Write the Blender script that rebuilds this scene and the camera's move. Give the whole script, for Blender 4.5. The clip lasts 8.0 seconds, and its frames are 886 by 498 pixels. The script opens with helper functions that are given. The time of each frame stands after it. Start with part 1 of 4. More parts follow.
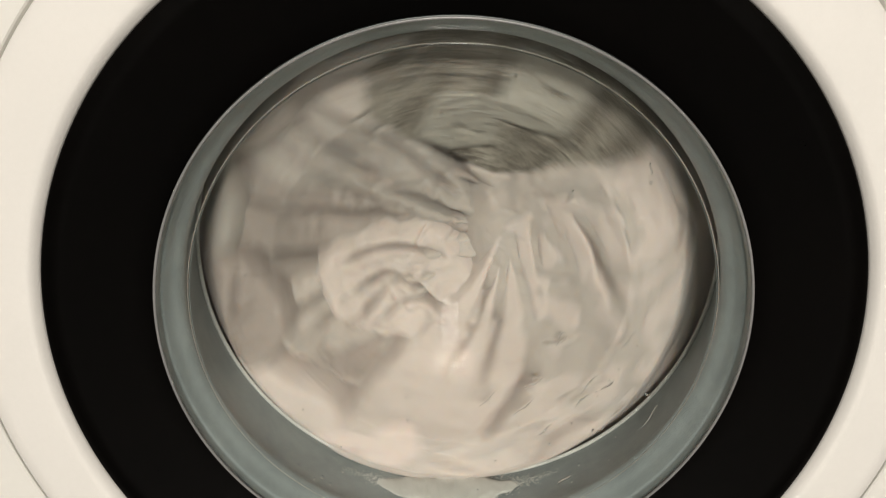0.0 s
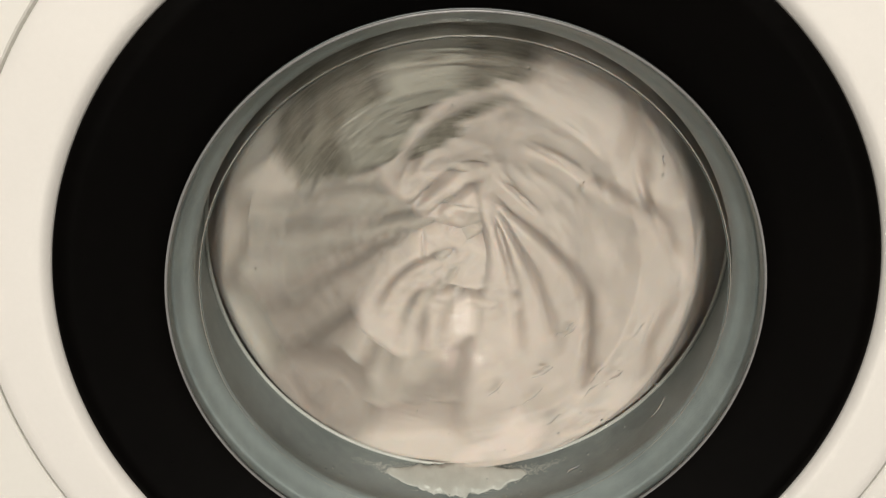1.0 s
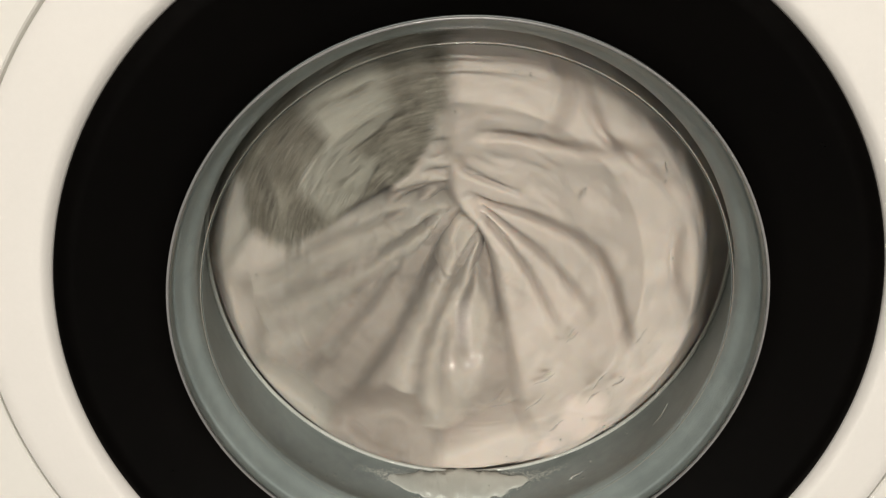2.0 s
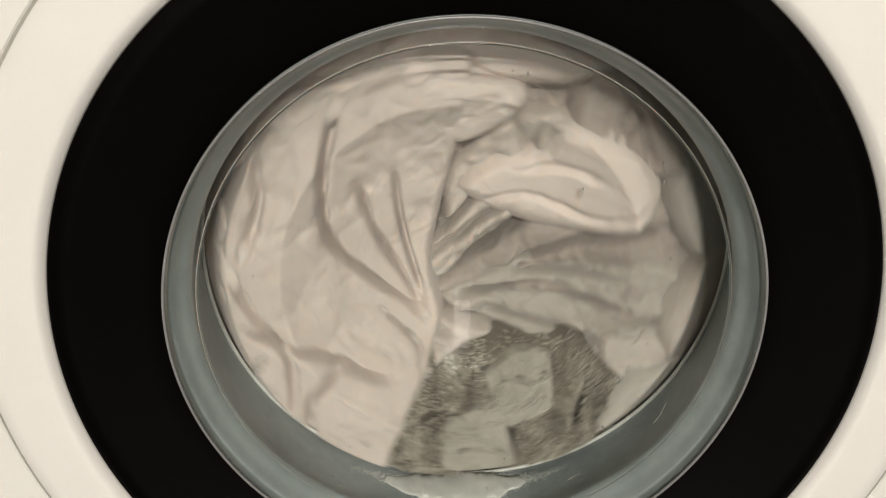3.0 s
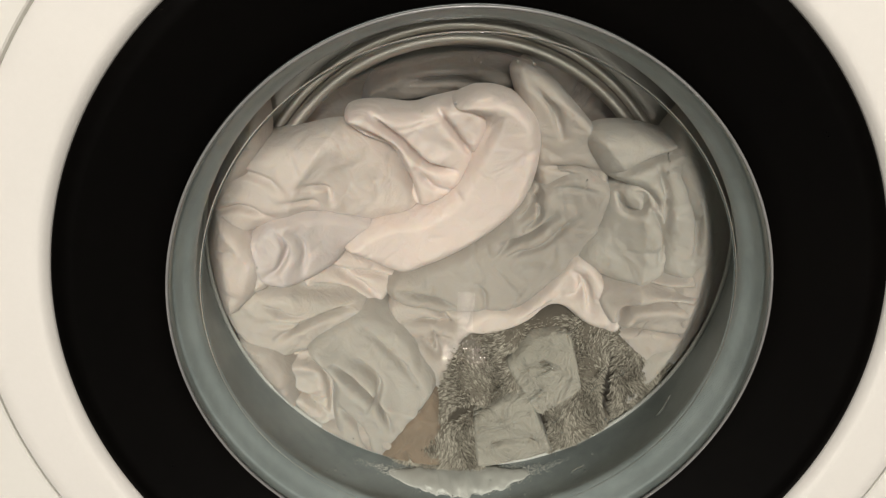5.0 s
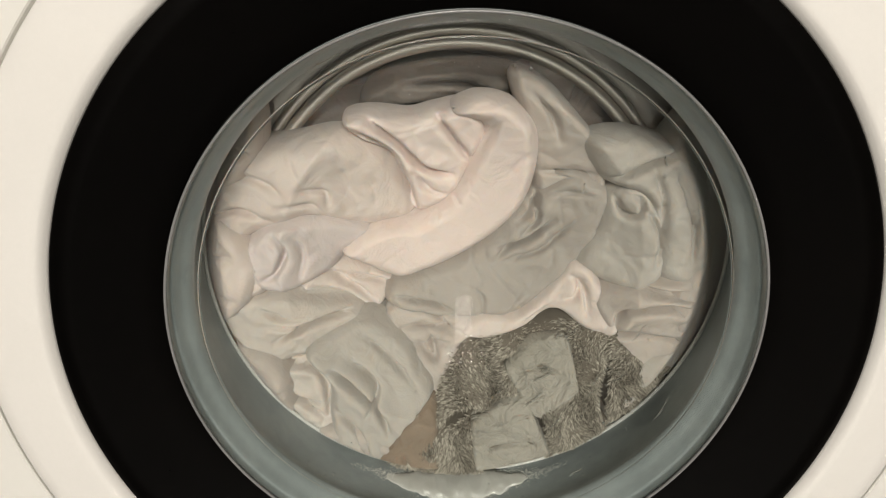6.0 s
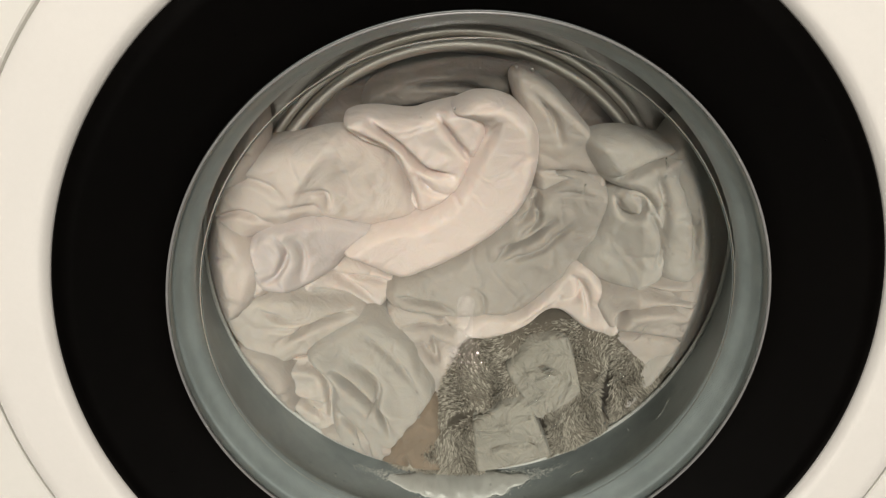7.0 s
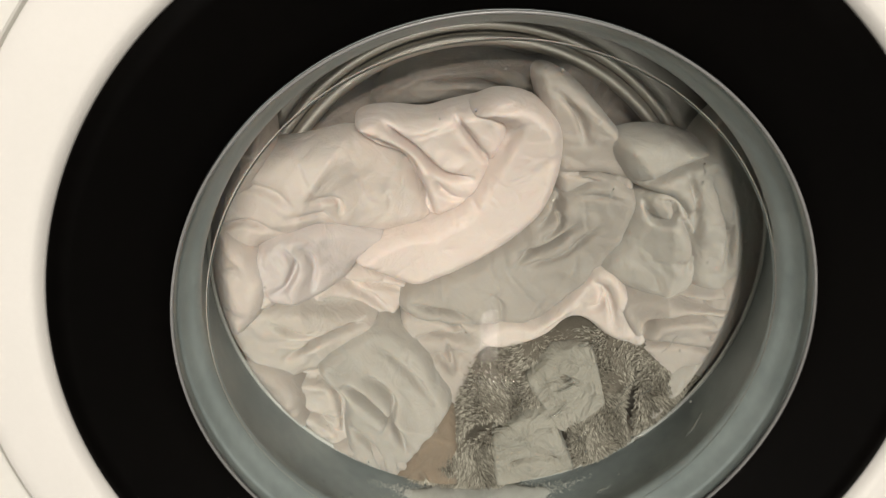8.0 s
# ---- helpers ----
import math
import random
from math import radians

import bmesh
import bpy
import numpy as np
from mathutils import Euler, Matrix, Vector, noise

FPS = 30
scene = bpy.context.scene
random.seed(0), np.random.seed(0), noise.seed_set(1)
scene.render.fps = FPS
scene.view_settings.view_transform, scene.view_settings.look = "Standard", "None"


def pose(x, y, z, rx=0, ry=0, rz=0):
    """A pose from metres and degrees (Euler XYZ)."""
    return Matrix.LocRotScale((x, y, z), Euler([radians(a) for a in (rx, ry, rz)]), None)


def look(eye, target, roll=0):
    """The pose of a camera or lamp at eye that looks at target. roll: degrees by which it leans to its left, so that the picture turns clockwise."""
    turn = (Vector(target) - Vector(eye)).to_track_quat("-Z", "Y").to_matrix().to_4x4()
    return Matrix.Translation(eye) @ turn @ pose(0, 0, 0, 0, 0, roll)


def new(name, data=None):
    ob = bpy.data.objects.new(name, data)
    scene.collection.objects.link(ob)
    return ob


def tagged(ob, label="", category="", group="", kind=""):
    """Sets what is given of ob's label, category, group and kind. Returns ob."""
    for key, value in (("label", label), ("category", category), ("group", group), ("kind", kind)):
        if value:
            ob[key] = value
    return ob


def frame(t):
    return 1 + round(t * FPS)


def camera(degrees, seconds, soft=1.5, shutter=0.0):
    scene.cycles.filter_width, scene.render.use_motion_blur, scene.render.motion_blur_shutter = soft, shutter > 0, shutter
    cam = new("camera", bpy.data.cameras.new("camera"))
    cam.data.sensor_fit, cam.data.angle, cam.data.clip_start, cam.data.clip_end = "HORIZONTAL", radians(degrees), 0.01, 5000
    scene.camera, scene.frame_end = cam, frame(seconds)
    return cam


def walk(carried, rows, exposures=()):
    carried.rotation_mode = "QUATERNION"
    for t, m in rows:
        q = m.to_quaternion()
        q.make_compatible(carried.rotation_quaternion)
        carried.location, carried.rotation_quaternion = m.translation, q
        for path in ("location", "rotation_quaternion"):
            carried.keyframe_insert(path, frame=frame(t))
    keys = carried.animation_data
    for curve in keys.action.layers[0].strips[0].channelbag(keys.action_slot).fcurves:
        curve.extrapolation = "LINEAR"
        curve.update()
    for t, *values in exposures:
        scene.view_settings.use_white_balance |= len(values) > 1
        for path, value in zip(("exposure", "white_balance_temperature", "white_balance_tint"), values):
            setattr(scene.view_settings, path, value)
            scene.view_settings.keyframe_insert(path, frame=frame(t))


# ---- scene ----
# ---- camera ----
ZC = 0.47                      # height of the drum axis over the floor
cam = camera(64.3, 8.0, soft=1.2, shutter=0.5)
# seconds, eye x, y, z (from the drum axis), yaw, pitch, roll
PATH = [
    (0.0, -0.0040, -0.3331, 0.1747, 0.24, -20.17, 0.02),
    (0.5, -0.0131, -0.3292, 0.1836, -0.63, -21.90, 0.01),
    (1.0, -0.0138, -0.3293, 0.1817, -0.23, -21.85, 0.00),
    (1.5, -0.0148, -0.3289, 0.1833, -0.21, -21.66, -0.00),
    (3.0, -0.0183, -0.3254, 0.1825, -0.95, -21.55, -0.01),
    (3.5, -0.0190, -0.3254, 0.1833, -0.81, -21.67, -0.02),
    (4.0, -0.0208, -0.3252, 0.1833, -0.76, -21.77, -0.03),
    (4.5, -0.0213, -0.3255, 0.1799, -0.94, -21.91, -0.05),
    (6.0, -0.0220, -0.3271, 0.1787, -1.32, -21.36, -0.10),
    (6.5, -0.0245, -0.3257, 0.1813, -1.69, -21.72, -0.12),
    (7.0, -0.0237, -0.3275, 0.1791, -1.43, -21.30, 0.02),
    (7.5, -0.0276, -0.3265, 0.1824, -1.16, -21.97, 0.19),
    (8.0, -0.0383, -0.2958, 0.1881, -2.02, -23.24, 0.29),
]


def eye_pose(x, y, z, yaw, pitch, roll):
    a, b = radians(yaw), radians(pitch)
    ahead = Vector((-math.sin(a) * math.cos(b), math.cos(a) * math.cos(b), math.sin(b)))
    eye = Vector((x, y, z + ZC))
    return look(eye, eye + ahead, -roll)


walk(cam, [(t, eye_pose(*row)) for t, *row in PATH], exposures=[(0.0, 0.0), (7.5, 0.0), (8.0, 0.12)])

# ---- light ----
world = bpy.data.worlds.new("room_air")
world.use_nodes = True
world.node_tree.nodes["Background"].inputs[0].default_value = (0.9, 0.93, 1.0, 1)
world.node_tree.nodes["Background"].inputs[1].default_value = 0.02
scene.world = world
scene.view_settings.exposure = 0.0

lamp_data = bpy.data.lights.new("ceiling_bulb", "AREA")
lamp_data.shape, lamp_data.size, lamp_data.energy = "RECTANGLE", 1.7, 208.0
lamp_data.size_y = 0.035
lamp_data.color = (1.0, 0.925, 0.825)
lamp = new("ceiling_bulb", lamp_data)
hall_data = bpy.data.lights.new("hall_light", "AREA")
hall_data.shape, hall_data.size, hall_data.size_y, hall_data.energy = "RECTANGLE", 0.66, 1.86, 60.0
hall_data.color = (1.0, 0.93, 0.85)
hall = new("hall_light", hall_data)
hall.matrix_world = look((0.10, -5.585, 1.02), (0.10, 0.0, 1.02))
lamp.matrix_world = look((0.12, -4.8, 2.40), (0.0, 0.0, ZC + 0.1))


# ---- materials ----
def shader(name):
    m = bpy.data.materials.new(name)
    m.use_nodes = True
    nt = m.node_tree
    return m, nt, nt.nodes["Principled BSDF"]


def node(nt, kind, **values):
    n = nt.nodes.new(kind)
    for k, v in values.items():
        n.inputs[k].default_value = v
    return n


def textured(name, c1, c2, rough, scale, fine, bump, metal=0.0, ior=1.5, distance=0.002):
    """Two scales of variation in colour, roughness and relief."""
    m, nt, b = shader(name)
    co = nt.nodes.new("ShaderNodeTexCoord")
    big = node(nt, "ShaderNodeTexNoise", Scale=scale, Detail=4.0, Roughness=0.6)
    small = node(nt, "ShaderNodeTexNoise", Scale=fine, Detail=6.0, Roughness=0.65)
    mix = nt.nodes.new("ShaderNodeMix")
    mix.data_type = "RGBA"
    mix.inputs["A"].default_value, mix.inputs["B"].default_value = (*c1, 1), (*c2, 1)
    half = nt.nodes.new("ShaderNodeMath")
    half.operation = "MULTIPLY_ADD"
    half.inputs[1].default_value = 0.35
    for n in (big, small):
        nt.links.new(co.outputs["Object"], n.inputs["Vector"])
    nt.links.new(small.outputs["Fac"], half.inputs[0])
    sc = nt.nodes.new("ShaderNodeMath")
    sc.operation = "MULTIPLY"
    sc.inputs[1].default_value = 0.65
    nt.links.new(big.outputs["Fac"], sc.inputs[0])
    nt.links.new(sc.outputs[0], half.inputs[2])
    ramp = nt.nodes.new("ShaderNodeMapRange")
    ramp.inputs["From Min"].default_value, ramp.inputs["From Max"].default_value = 0.35, 0.65
    nt.links.new(half.outputs[0], ramp.inputs["Value"])
    nt.links.new(ramp.outputs[0], mix.inputs["Factor"])
    nt.links.new(mix.outputs["Result"], b.inputs["Base Color"])
    rr = nt.nodes.new("ShaderNodeMapRange")
    rr.inputs["To Min"].default_value, rr.inputs["To Max"].default_value = max(rough - 0.06, 0.0), min(rough + 0.06, 1.0)
    nt.links.new(small.outputs["Fac"], rr.inputs["Value"])
    nt.links.new(rr.outputs[0], b.inputs["Roughness"])
    bp = nt.nodes.new("ShaderNodeBump")
    bp.inputs["Strength"].default_value, bp.inputs["Distance"].default_value = bump, distance
    nt.links.new(half.outputs[0], bp.inputs["Height"])
    nt.links.new(bp.outputs[0], b.inputs["Normal"])
    b.inputs["Metallic"].default_value, b.inputs["IOR"].default_value = metal, ior
    return m


def cloth(name, c1, c2, weave=900.0, sheen=0.12, rough=0.8, glow=0.55, relief=0.42):
    """Wet cotton: soft wrinkles, a fine weave, damp patches, and light that wanders through thin layers."""
    m, nt, b = shader(name)
    co = nt.nodes.new("ShaderNodeTexCoord")
    damp = node(nt, "ShaderNodeTexNoise", Scale=14.0, Detail=5.0, Roughness=0.6, Distortion=0.6)
    wrinkle = node(nt, "ShaderNodeTexNoise", Scale=48.0, Detail=4.0, Roughness=0.55, Distortion=1.6)
    thread = node(nt, "ShaderNodeTexNoise", Scale=weave, Detail=2.0)
    for n in (damp, wrinkle, thread):
        nt.links.new(co.outputs["Object"], n.inputs["Vector"])
    ramp = nt.nodes.new("ShaderNodeMapRange")
    ramp.inputs["From Min"].default_value, ramp.inputs["From Max"].default_value = 0.32, 0.68
    nt.links.new(damp.outputs["Fac"], ramp.inputs["Value"])
    mix = nt.nodes.new("ShaderNodeMix")
    mix.data_type = "RGBA"
    mix.inputs["A"].default_value, mix.inputs["B"].default_value = (*c1, 1), (*c2, 1)
    nt.links.new(ramp.outputs[0], mix.inputs["Factor"])
    nt.links.new(mix.outputs["Result"], b.inputs["Base Color"])
    b1, b2 = (nt.nodes.new("ShaderNodeBump") for _ in range(2))
    b1.inputs["Strength"].default_value, b1.inputs["Distance"].default_value = relief, 0.009 * relief
    b2.inputs["Strength"].default_value, b2.inputs["Distance"].default_value = 0.3, 0.0006
    nt.links.new(wrinkle.outputs["Fac"], b1.inputs["Height"])
    nt.links.new(thread.outputs["Fac"], b2.inputs["Height"])
    nt.links.new(b1.outputs[0], b2.inputs["Normal"])
    nt.links.new(b2.outputs[0], b.inputs["Normal"])
    b.inputs["Roughness"].default_value = rough
    b.inputs["Sheen Weight"].default_value = sheen
    b.inputs["Subsurface Weight"].default_value = glow
    b.inputs["Subsurface Radius"].default_value = (1.0, 0.72, 0.52)
    b.inputs["Subsurface Scale"].default_value = 0.005
    return m


WHITE = textured("white_enamel", (0.785, 0.782, 0.742), (0.81, 0.807, 0.77), 0.38, 3.0, 220.0, 0.03)
TRIM = textured("white_plastic", (0.79, 0.782, 0.75), (0.82, 0.81, 0.78), 0.42, 6.0, 400.0, 0.03)
BLACK = textured("black_gloss_plastic", (0.0010, 0.0009, 0.0008), (0.0016, 0.0013, 0.0011), 0.3, 8.0, 120.0, 0.02, ior=1.16)
# pale colour paints the bright highlight line along the window's lower edge
EDGE_GLINT = textured("pale_edge_glint", (0.55, 0.56, 0.54), (0.68, 0.69, 0.67), 0.12, 40.0, 500.0, 0.2)
GREYPL = textured("grey_gloss_plastic", (0.20, 0.203, 0.203), (0.25, 0.253, 0.253), 0.2, 12.0, 300.0, 0.03)
# grey rubber; its tone blotches stand in for reflections on the seal wall
RUBBER = textured("grey_rubber", (0.25, 0.288, 0.293), (0.35, 0.393, 0.40), 0.3, 24.0, 160.0, 0.15)
STEEL = textured("drum_steel", (0.52, 0.50, 0.47), (0.60, 0.58, 0.55), 0.32, 9.0, 300.0, 0.06, metal=1.0)
# lighter beige steel imitates the light arcs refracted by the bowl
LIP = textured("bright_arc_steel", (0.56, 0.53, 0.485), (0.66, 0.63, 0.58), 0.5, 9.0, 300.0, 0.04, metal=1.0)
DARKSTEEL = textured("dull_steel", (0.40, 0.385, 0.36), (0.50, 0.48, 0.45), 0.5, 12.0, 260.0, 0.1, metal=1.0)
FOAM = textured("soap_foam", (0.62, 0.63, 0.60), (0.78, 0.78, 0.75), 0.35, 60.0, 900.0, 0.5)
WALL = textured("wall_paint", (0.11, 0.10, 0.09), (0.13, 0.12, 0.11), 0.8, 2.0, 90.0, 0.1)
FLOOR = textured("floor_tile", (0.028, 0.024, 0.02), (0.045, 0.038, 0.032), 0.6, 3.0, 60.0, 0.1)
CEIL = textured("ceiling_paint", (0.40, 0.38, 0.35), (0.44, 0.42, 0.39), 0.85, 2.0, 90.0, 0.1)

CREAM = cloth("cream_cotton", (0.635, 0.56, 0.518), (0.69, 0.612, 0.568))
PINK = cloth("blush_cotton", (0.725, 0.622, 0.58), (0.765, 0.664, 0.62))
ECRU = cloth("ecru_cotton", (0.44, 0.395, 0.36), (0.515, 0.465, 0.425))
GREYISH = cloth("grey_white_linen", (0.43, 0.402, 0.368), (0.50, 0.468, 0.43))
# grey taupe, darkened to stand in for a shaded hollow in the load
THROW = cloth("hollow_shade_taupe", (0.29, 0.255, 0.23), (0.4, 0.355, 0.325))
SHEET = cloth("damp_cream_sheet", (0.53, 0.468, 0.43), (0.64, 0.567, 0.525))
LILAC = cloth("pale_lilac_cotton", (0.6, 0.535, 0.52), (0.66, 0.595, 0.575))
OFFWHITE = cloth("off_white_cotton", (0.52, 0.475, 0.435), (0.60, 0.55, 0.505))
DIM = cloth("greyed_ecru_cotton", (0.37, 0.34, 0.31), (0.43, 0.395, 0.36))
# taupe with the shade of the cavity above the pile put into it
SHADED_TAUPE = cloth("shaded_taupe_cotton", (0.16, 0.142, 0.128), (0.24, 0.215, 0.195))
TAN = cloth("tan_knit", (0.23, 0.18, 0.135), (0.29, 0.23, 0.175))
TAUPE = cloth("taupe_terry", (0.14, 0.122, 0.098), (0.20, 0.178, 0.146), weave=300.0, glow=0.0)
BAND = cloth("grey_towel_band", (0.29, 0.275, 0.235), (0.39, 0.37, 0.325), weave=420.0, glow=0.2, relief=0.9)
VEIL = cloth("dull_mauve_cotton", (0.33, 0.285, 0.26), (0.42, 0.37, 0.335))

GLASS, _nt, _b = shader("clear_glass")
_nt.nodes.remove(_b)
_clear, _gloss = _nt.nodes.new("ShaderNodeBsdfTransparent"), _nt.nodes.new("ShaderNodeBsdfGlossy")
_clear.inputs["Color"].default_value = (0.965, 0.985, 0.975, 1)
_gloss.inputs["Roughness"].default_value = 0.008
_face, _pow, _two = _nt.nodes.new("ShaderNodeLayerWeight"), _nt.nodes.new("ShaderNodeMath"), _nt.nodes.new("ShaderNodeMixShader")
_face.inputs["Blend"].default_value = 0.5
_pow.operation, _pow.inputs[1].default_value = "POWER", 5.0
_gain = _nt.nodes.new("ShaderNodeMath")
_gain.operation, _gain.inputs[1].default_value, _gain.inputs[2].default_value = "MULTIPLY_ADD", 0.9, 0.006
_nt.links.new(_face.outputs["Facing"], _pow.inputs[0])
_nt.links.new(_pow.outputs[0], _gain.inputs[0])
_nt.links.new(_gain.outputs[0], _two.inputs[0])
_nt.links.new(_clear.outputs[0], _two.inputs[1])
_nt.links.new(_gloss.outputs[0], _two.inputs[2])
_nt.links.new(_two.outputs[0], _nt.nodes["Material Output"].inputs["Surface"])

WATER, _nt, _b = shader("clear_water")
_nt.nodes.remove(_b)
_drop = node(_nt, "ShaderNodeBsdfGlass", Color=(0.98, 0.99, 0.99, 1), Roughness=0.0, IOR=1.36)
_nt.links.new(_drop.outputs[0], _nt.nodes["Material Output"].inputs["Surface"])

TUFT, _nt, _b = shader("terry_loops")
_info = _nt.nodes.new("ShaderNodeNewGeometry")
_mix = _nt.nodes.new("ShaderNodeMix")
_mix.data_type = "RGBA"
_mix.inputs["A"].default_value, _mix.inputs["B"].default_value = (0.12, 0.107, 0.086, 1), (0.50, 0.468, 0.40, 1)
_nt.links.new(_info.outputs["Random Per Island"], _mix.inputs["Factor"])
_nt.links.new(_mix.outputs["Result"], _b.inputs["Base Color"])
_b.inputs["Roughness"].default_value = 0.9


# ---- mesh helpers ----
def link(name, bm, material, smooth=True):
    me = bpy.data.meshes.new(name)
    bmesh.ops.recalc_face_normals(bm, faces=bm.faces)
    bm.to_mesh(me)
    bm.free()
    me.materials.append(material)
    if smooth:
        me.polygons.foreach_set("use_smooth", [True] * len(me.polygons))
    return new(name, me)


def part(name, bm, material, parent, label="", smooth=True):
    ob = link(name, bm, material, smooth)
    ob.parent = parent
    return tagged(ob, label)


def curve_through(points, steps=6, closed=False):
    """A smooth line through the points."""
    p = np.array(points, float)
    n = len(p)
    out = []
    for i in range(n if closed else n - 1):
        a, b, c, d = (p[(i + k) % n] if closed else p[min(max(i + k, 0), n - 1)] for k in (-1, 0, 1, 2))
        for s in np.arange(steps) / steps:
            out.append(0.5 * (2 * b + (c - a) * s + (2 * a - 5 * b + 4 * c - d) * s * s + (3 * b - a - 3 * c + d) * s ** 3))
    if not closed:
        out.append(p[-1])
    return np.array(out)


def lathe(profile, segments=160, closed=False, steps=1):
    """Turns a profile of (radius, depth) about the drum axis, which runs along y."""
    prof = curve_through(profile, steps, closed) if steps > 1 else np.array(profile, float)
    bm = bmesh.new()
    rings = []
    for r, y in prof:
        if r < 1e-6:
            rings.append([bm.verts.new((0, y, 0))])
        else:
            rings.append([bm.verts.new((r * math.cos(a), y, r * math.sin(a)))
                          for a in (2 * math.pi * k / segments for k in range(segments))])
    pairs = list(zip(rings, rings[1:])) + ([(rings[-1], rings[0])] if closed else [])
    for a, b in pairs:
        for k in range(segments):
            j = (k + 1) % segments
            if len(a) == 1 and len(b) > 1:
                bm.faces.new((a[0], b[k], b[j]))
            elif len(b) == 1 and len(a) > 1:
                bm.faces.new((a[k], a[j], b[0]))
            elif len(a) > 1:
                bm.faces.new((a[k], a[j], b[j], b[k]))
    return bm


def box(x0, x1, y0, y1, z0, z1, bevel=0.0):
    bm = bmesh.new()
    bmesh.ops.create_cube(bm, size=1)
    for v in bm.verts:
        v.co = Vector(((x0 + x1) / 2 + v.co.x * (x1 - x0), (y0 + y1) / 2 + v.co.y * (y1 - y0), (z0 + z1) / 2 + v.co.z * (z1 - z0)))
    if bevel:
        bmesh.ops.bevel(bm, geom=bm.edges, offset=bevel, segments=2, affect="EDGES")
    return bm


# ---- room ----
RX, RY0, RY1, RZ = 1.9, -5.6, 0.75, 2.5
tagged(link("floor", box(-RX, RX, RY0, RY1, -0.1, 0.0), FLOOR, False), "dark tiled floor of the laundry room", "floor", kind="structure")
tagged(link("ceiling", box(-RX, RX, RY0, RY1, RZ, RZ + 0.1), CEIL, False), "plain pale painted ceiling", "ceiling", kind="structure")
for nm, b in (("wall_north", (-RX, RX, RY1, RY1 + 0.1)), ("wall_south", (-RX, RX, RY0 - 0.1, RY0)),
              ("wall_west", (-RX - 0.1, -RX, RY0, RY1)), ("wall_east", (RX, RX + 0.1, RY0, RY1))):
    tagged(link(nm, box(*b, 0.0, RZ), WALL, False), "plain painted wall of the room", "wall", kind="structure")
hall_door = tagged(new("door_1"), "frosted glass door to a lit hall", "door", kind="structure")
hall_door.location = (0.10, RY0 + 0.004, 0.0)
for x0, x1, z0, z1 in ((-0.42, -0.34, 0.0, 2.06), (0.34, 0.42, 0.0, 2.06), (-0.34, 0.34, 1.97, 2.06), (-0.34, 0.34, 0.0, 0.07)):
    part("door_frame", box(x0, x1, 0.0, 0.03, z0, z1, 0.004), TRIM, hall_door)
part("pane", box(-0.34, 0.34, 0.0, 0.006, 0.07, 1.97), TRIM, hall_door, "frosted glass pane")
fixture = tagged(new("ceiling_lamp"), "long tube ceiling lamp with warm light", "lamp")
fixture.location = (0.12, -4.8, RZ)
part("lamp_base", box(-0.87, 0.87, -0.07, 0.07, -0.05, 0.0, 0.008), TRIM, fixture)

# ---- washing machine ----
washer = tagged(new("washing_machine"), "white front-loading washing machine with black round door", "washing machine")
washer.location = (0, 0, ZC)
HX, ZB, ZT, DEEP = 0.30, -ZC, 0.38, 0.58
R_SEAM, R_RING = 0.2531, 0.2150


def front_panel():
    """A flat sheet with the round hole of the door in it."""
    angles = sorted(set([2 * math.pi * k / 180 for k in range(180)]
                        + [math.atan2(z, x) % (2 * math.pi) for x in (-HX, HX) for z in (ZB, ZT)]))
    bm = bmesh.new()
    loops = []
    for y, r in ((0.03, R_SEAM + 0.0015), (-0.0020, R_SEAM + 0.0015), (-0.0028, R_SEAM + 0.0022)):
        loops.append([bm.verts.new((r * math.cos(a), y, r * math.sin(a))) for a in angles])
    for y, inset in ((-0.0028, 0.004), (0.001, 0.0), (0.03, 0.0)):
        ring = []
        for a in angles:
            c, s = math.cos(a), math.sin(a)
            k = min((HX - inset) / abs(c) if abs(c) > 1e-9 else 9, ((ZT - inset) if s > 0 else (-ZB - inset)) / abs(s) if abs(s) > 1e-9 else 9)
            ring.append(bm.verts.new((k * c, y, k * s)))
        loops.append(ring)
    n = len(angles)
    for a, b in zip(loops, loops[1:] + loops[:1]):
        for k in range(n):
            bm.faces.new((a[k], a[(k + 1) % n], b[(k + 1) % n], b[k]))
    return bm


part("front_panel", front_panel(), WHITE, washer, "white enamelled steel front", smooth=False)
bm = bmesh.new()
for x0, x1, y0, y1, z0, z1 in ((-HX, -HX + 0.01, 0.031, DEEP, ZB + 0.015, ZT), (HX - 0.01, HX, 0.031, DEEP, ZB + 0.015, ZT),
                               (-HX + 0.011, HX - 0.011, 0.031, DEEP, ZT - 0.02, ZT), (-HX + 0.011, HX - 0.011, 0.031, DEEP, ZB + 0.015, ZB + 0.03),
                               (-HX + 0.011, HX - 0.011, DEEP - 0.01, DEEP, ZB + 0.031, ZT - 0.021)):
    one = box(x0, x1, y0, y1, z0, z1)
    me = bpy.data.meshes.new("tmp")
    one.to_mesh(me)
    one.free()
    bm.from_mesh(me)
    bpy.data.meshes.remove(me)
part("cabinet", bm, WHITE, washer, "white steel cabinet", smooth=False)
for x in (-HX + 0.05, HX - 0.05):
    for y in (0.06, DEEP - 0.06):
        bm = bmesh.new()
        bmesh.ops.create_cone(bm, cap_ends=True, segments=16, radius1=0.022, radius2=0.018, depth=0.03,
                              matrix=Matrix.Translation((x, y, ZB + 0.015)))
        part("foot", bm, BLACK, washer)

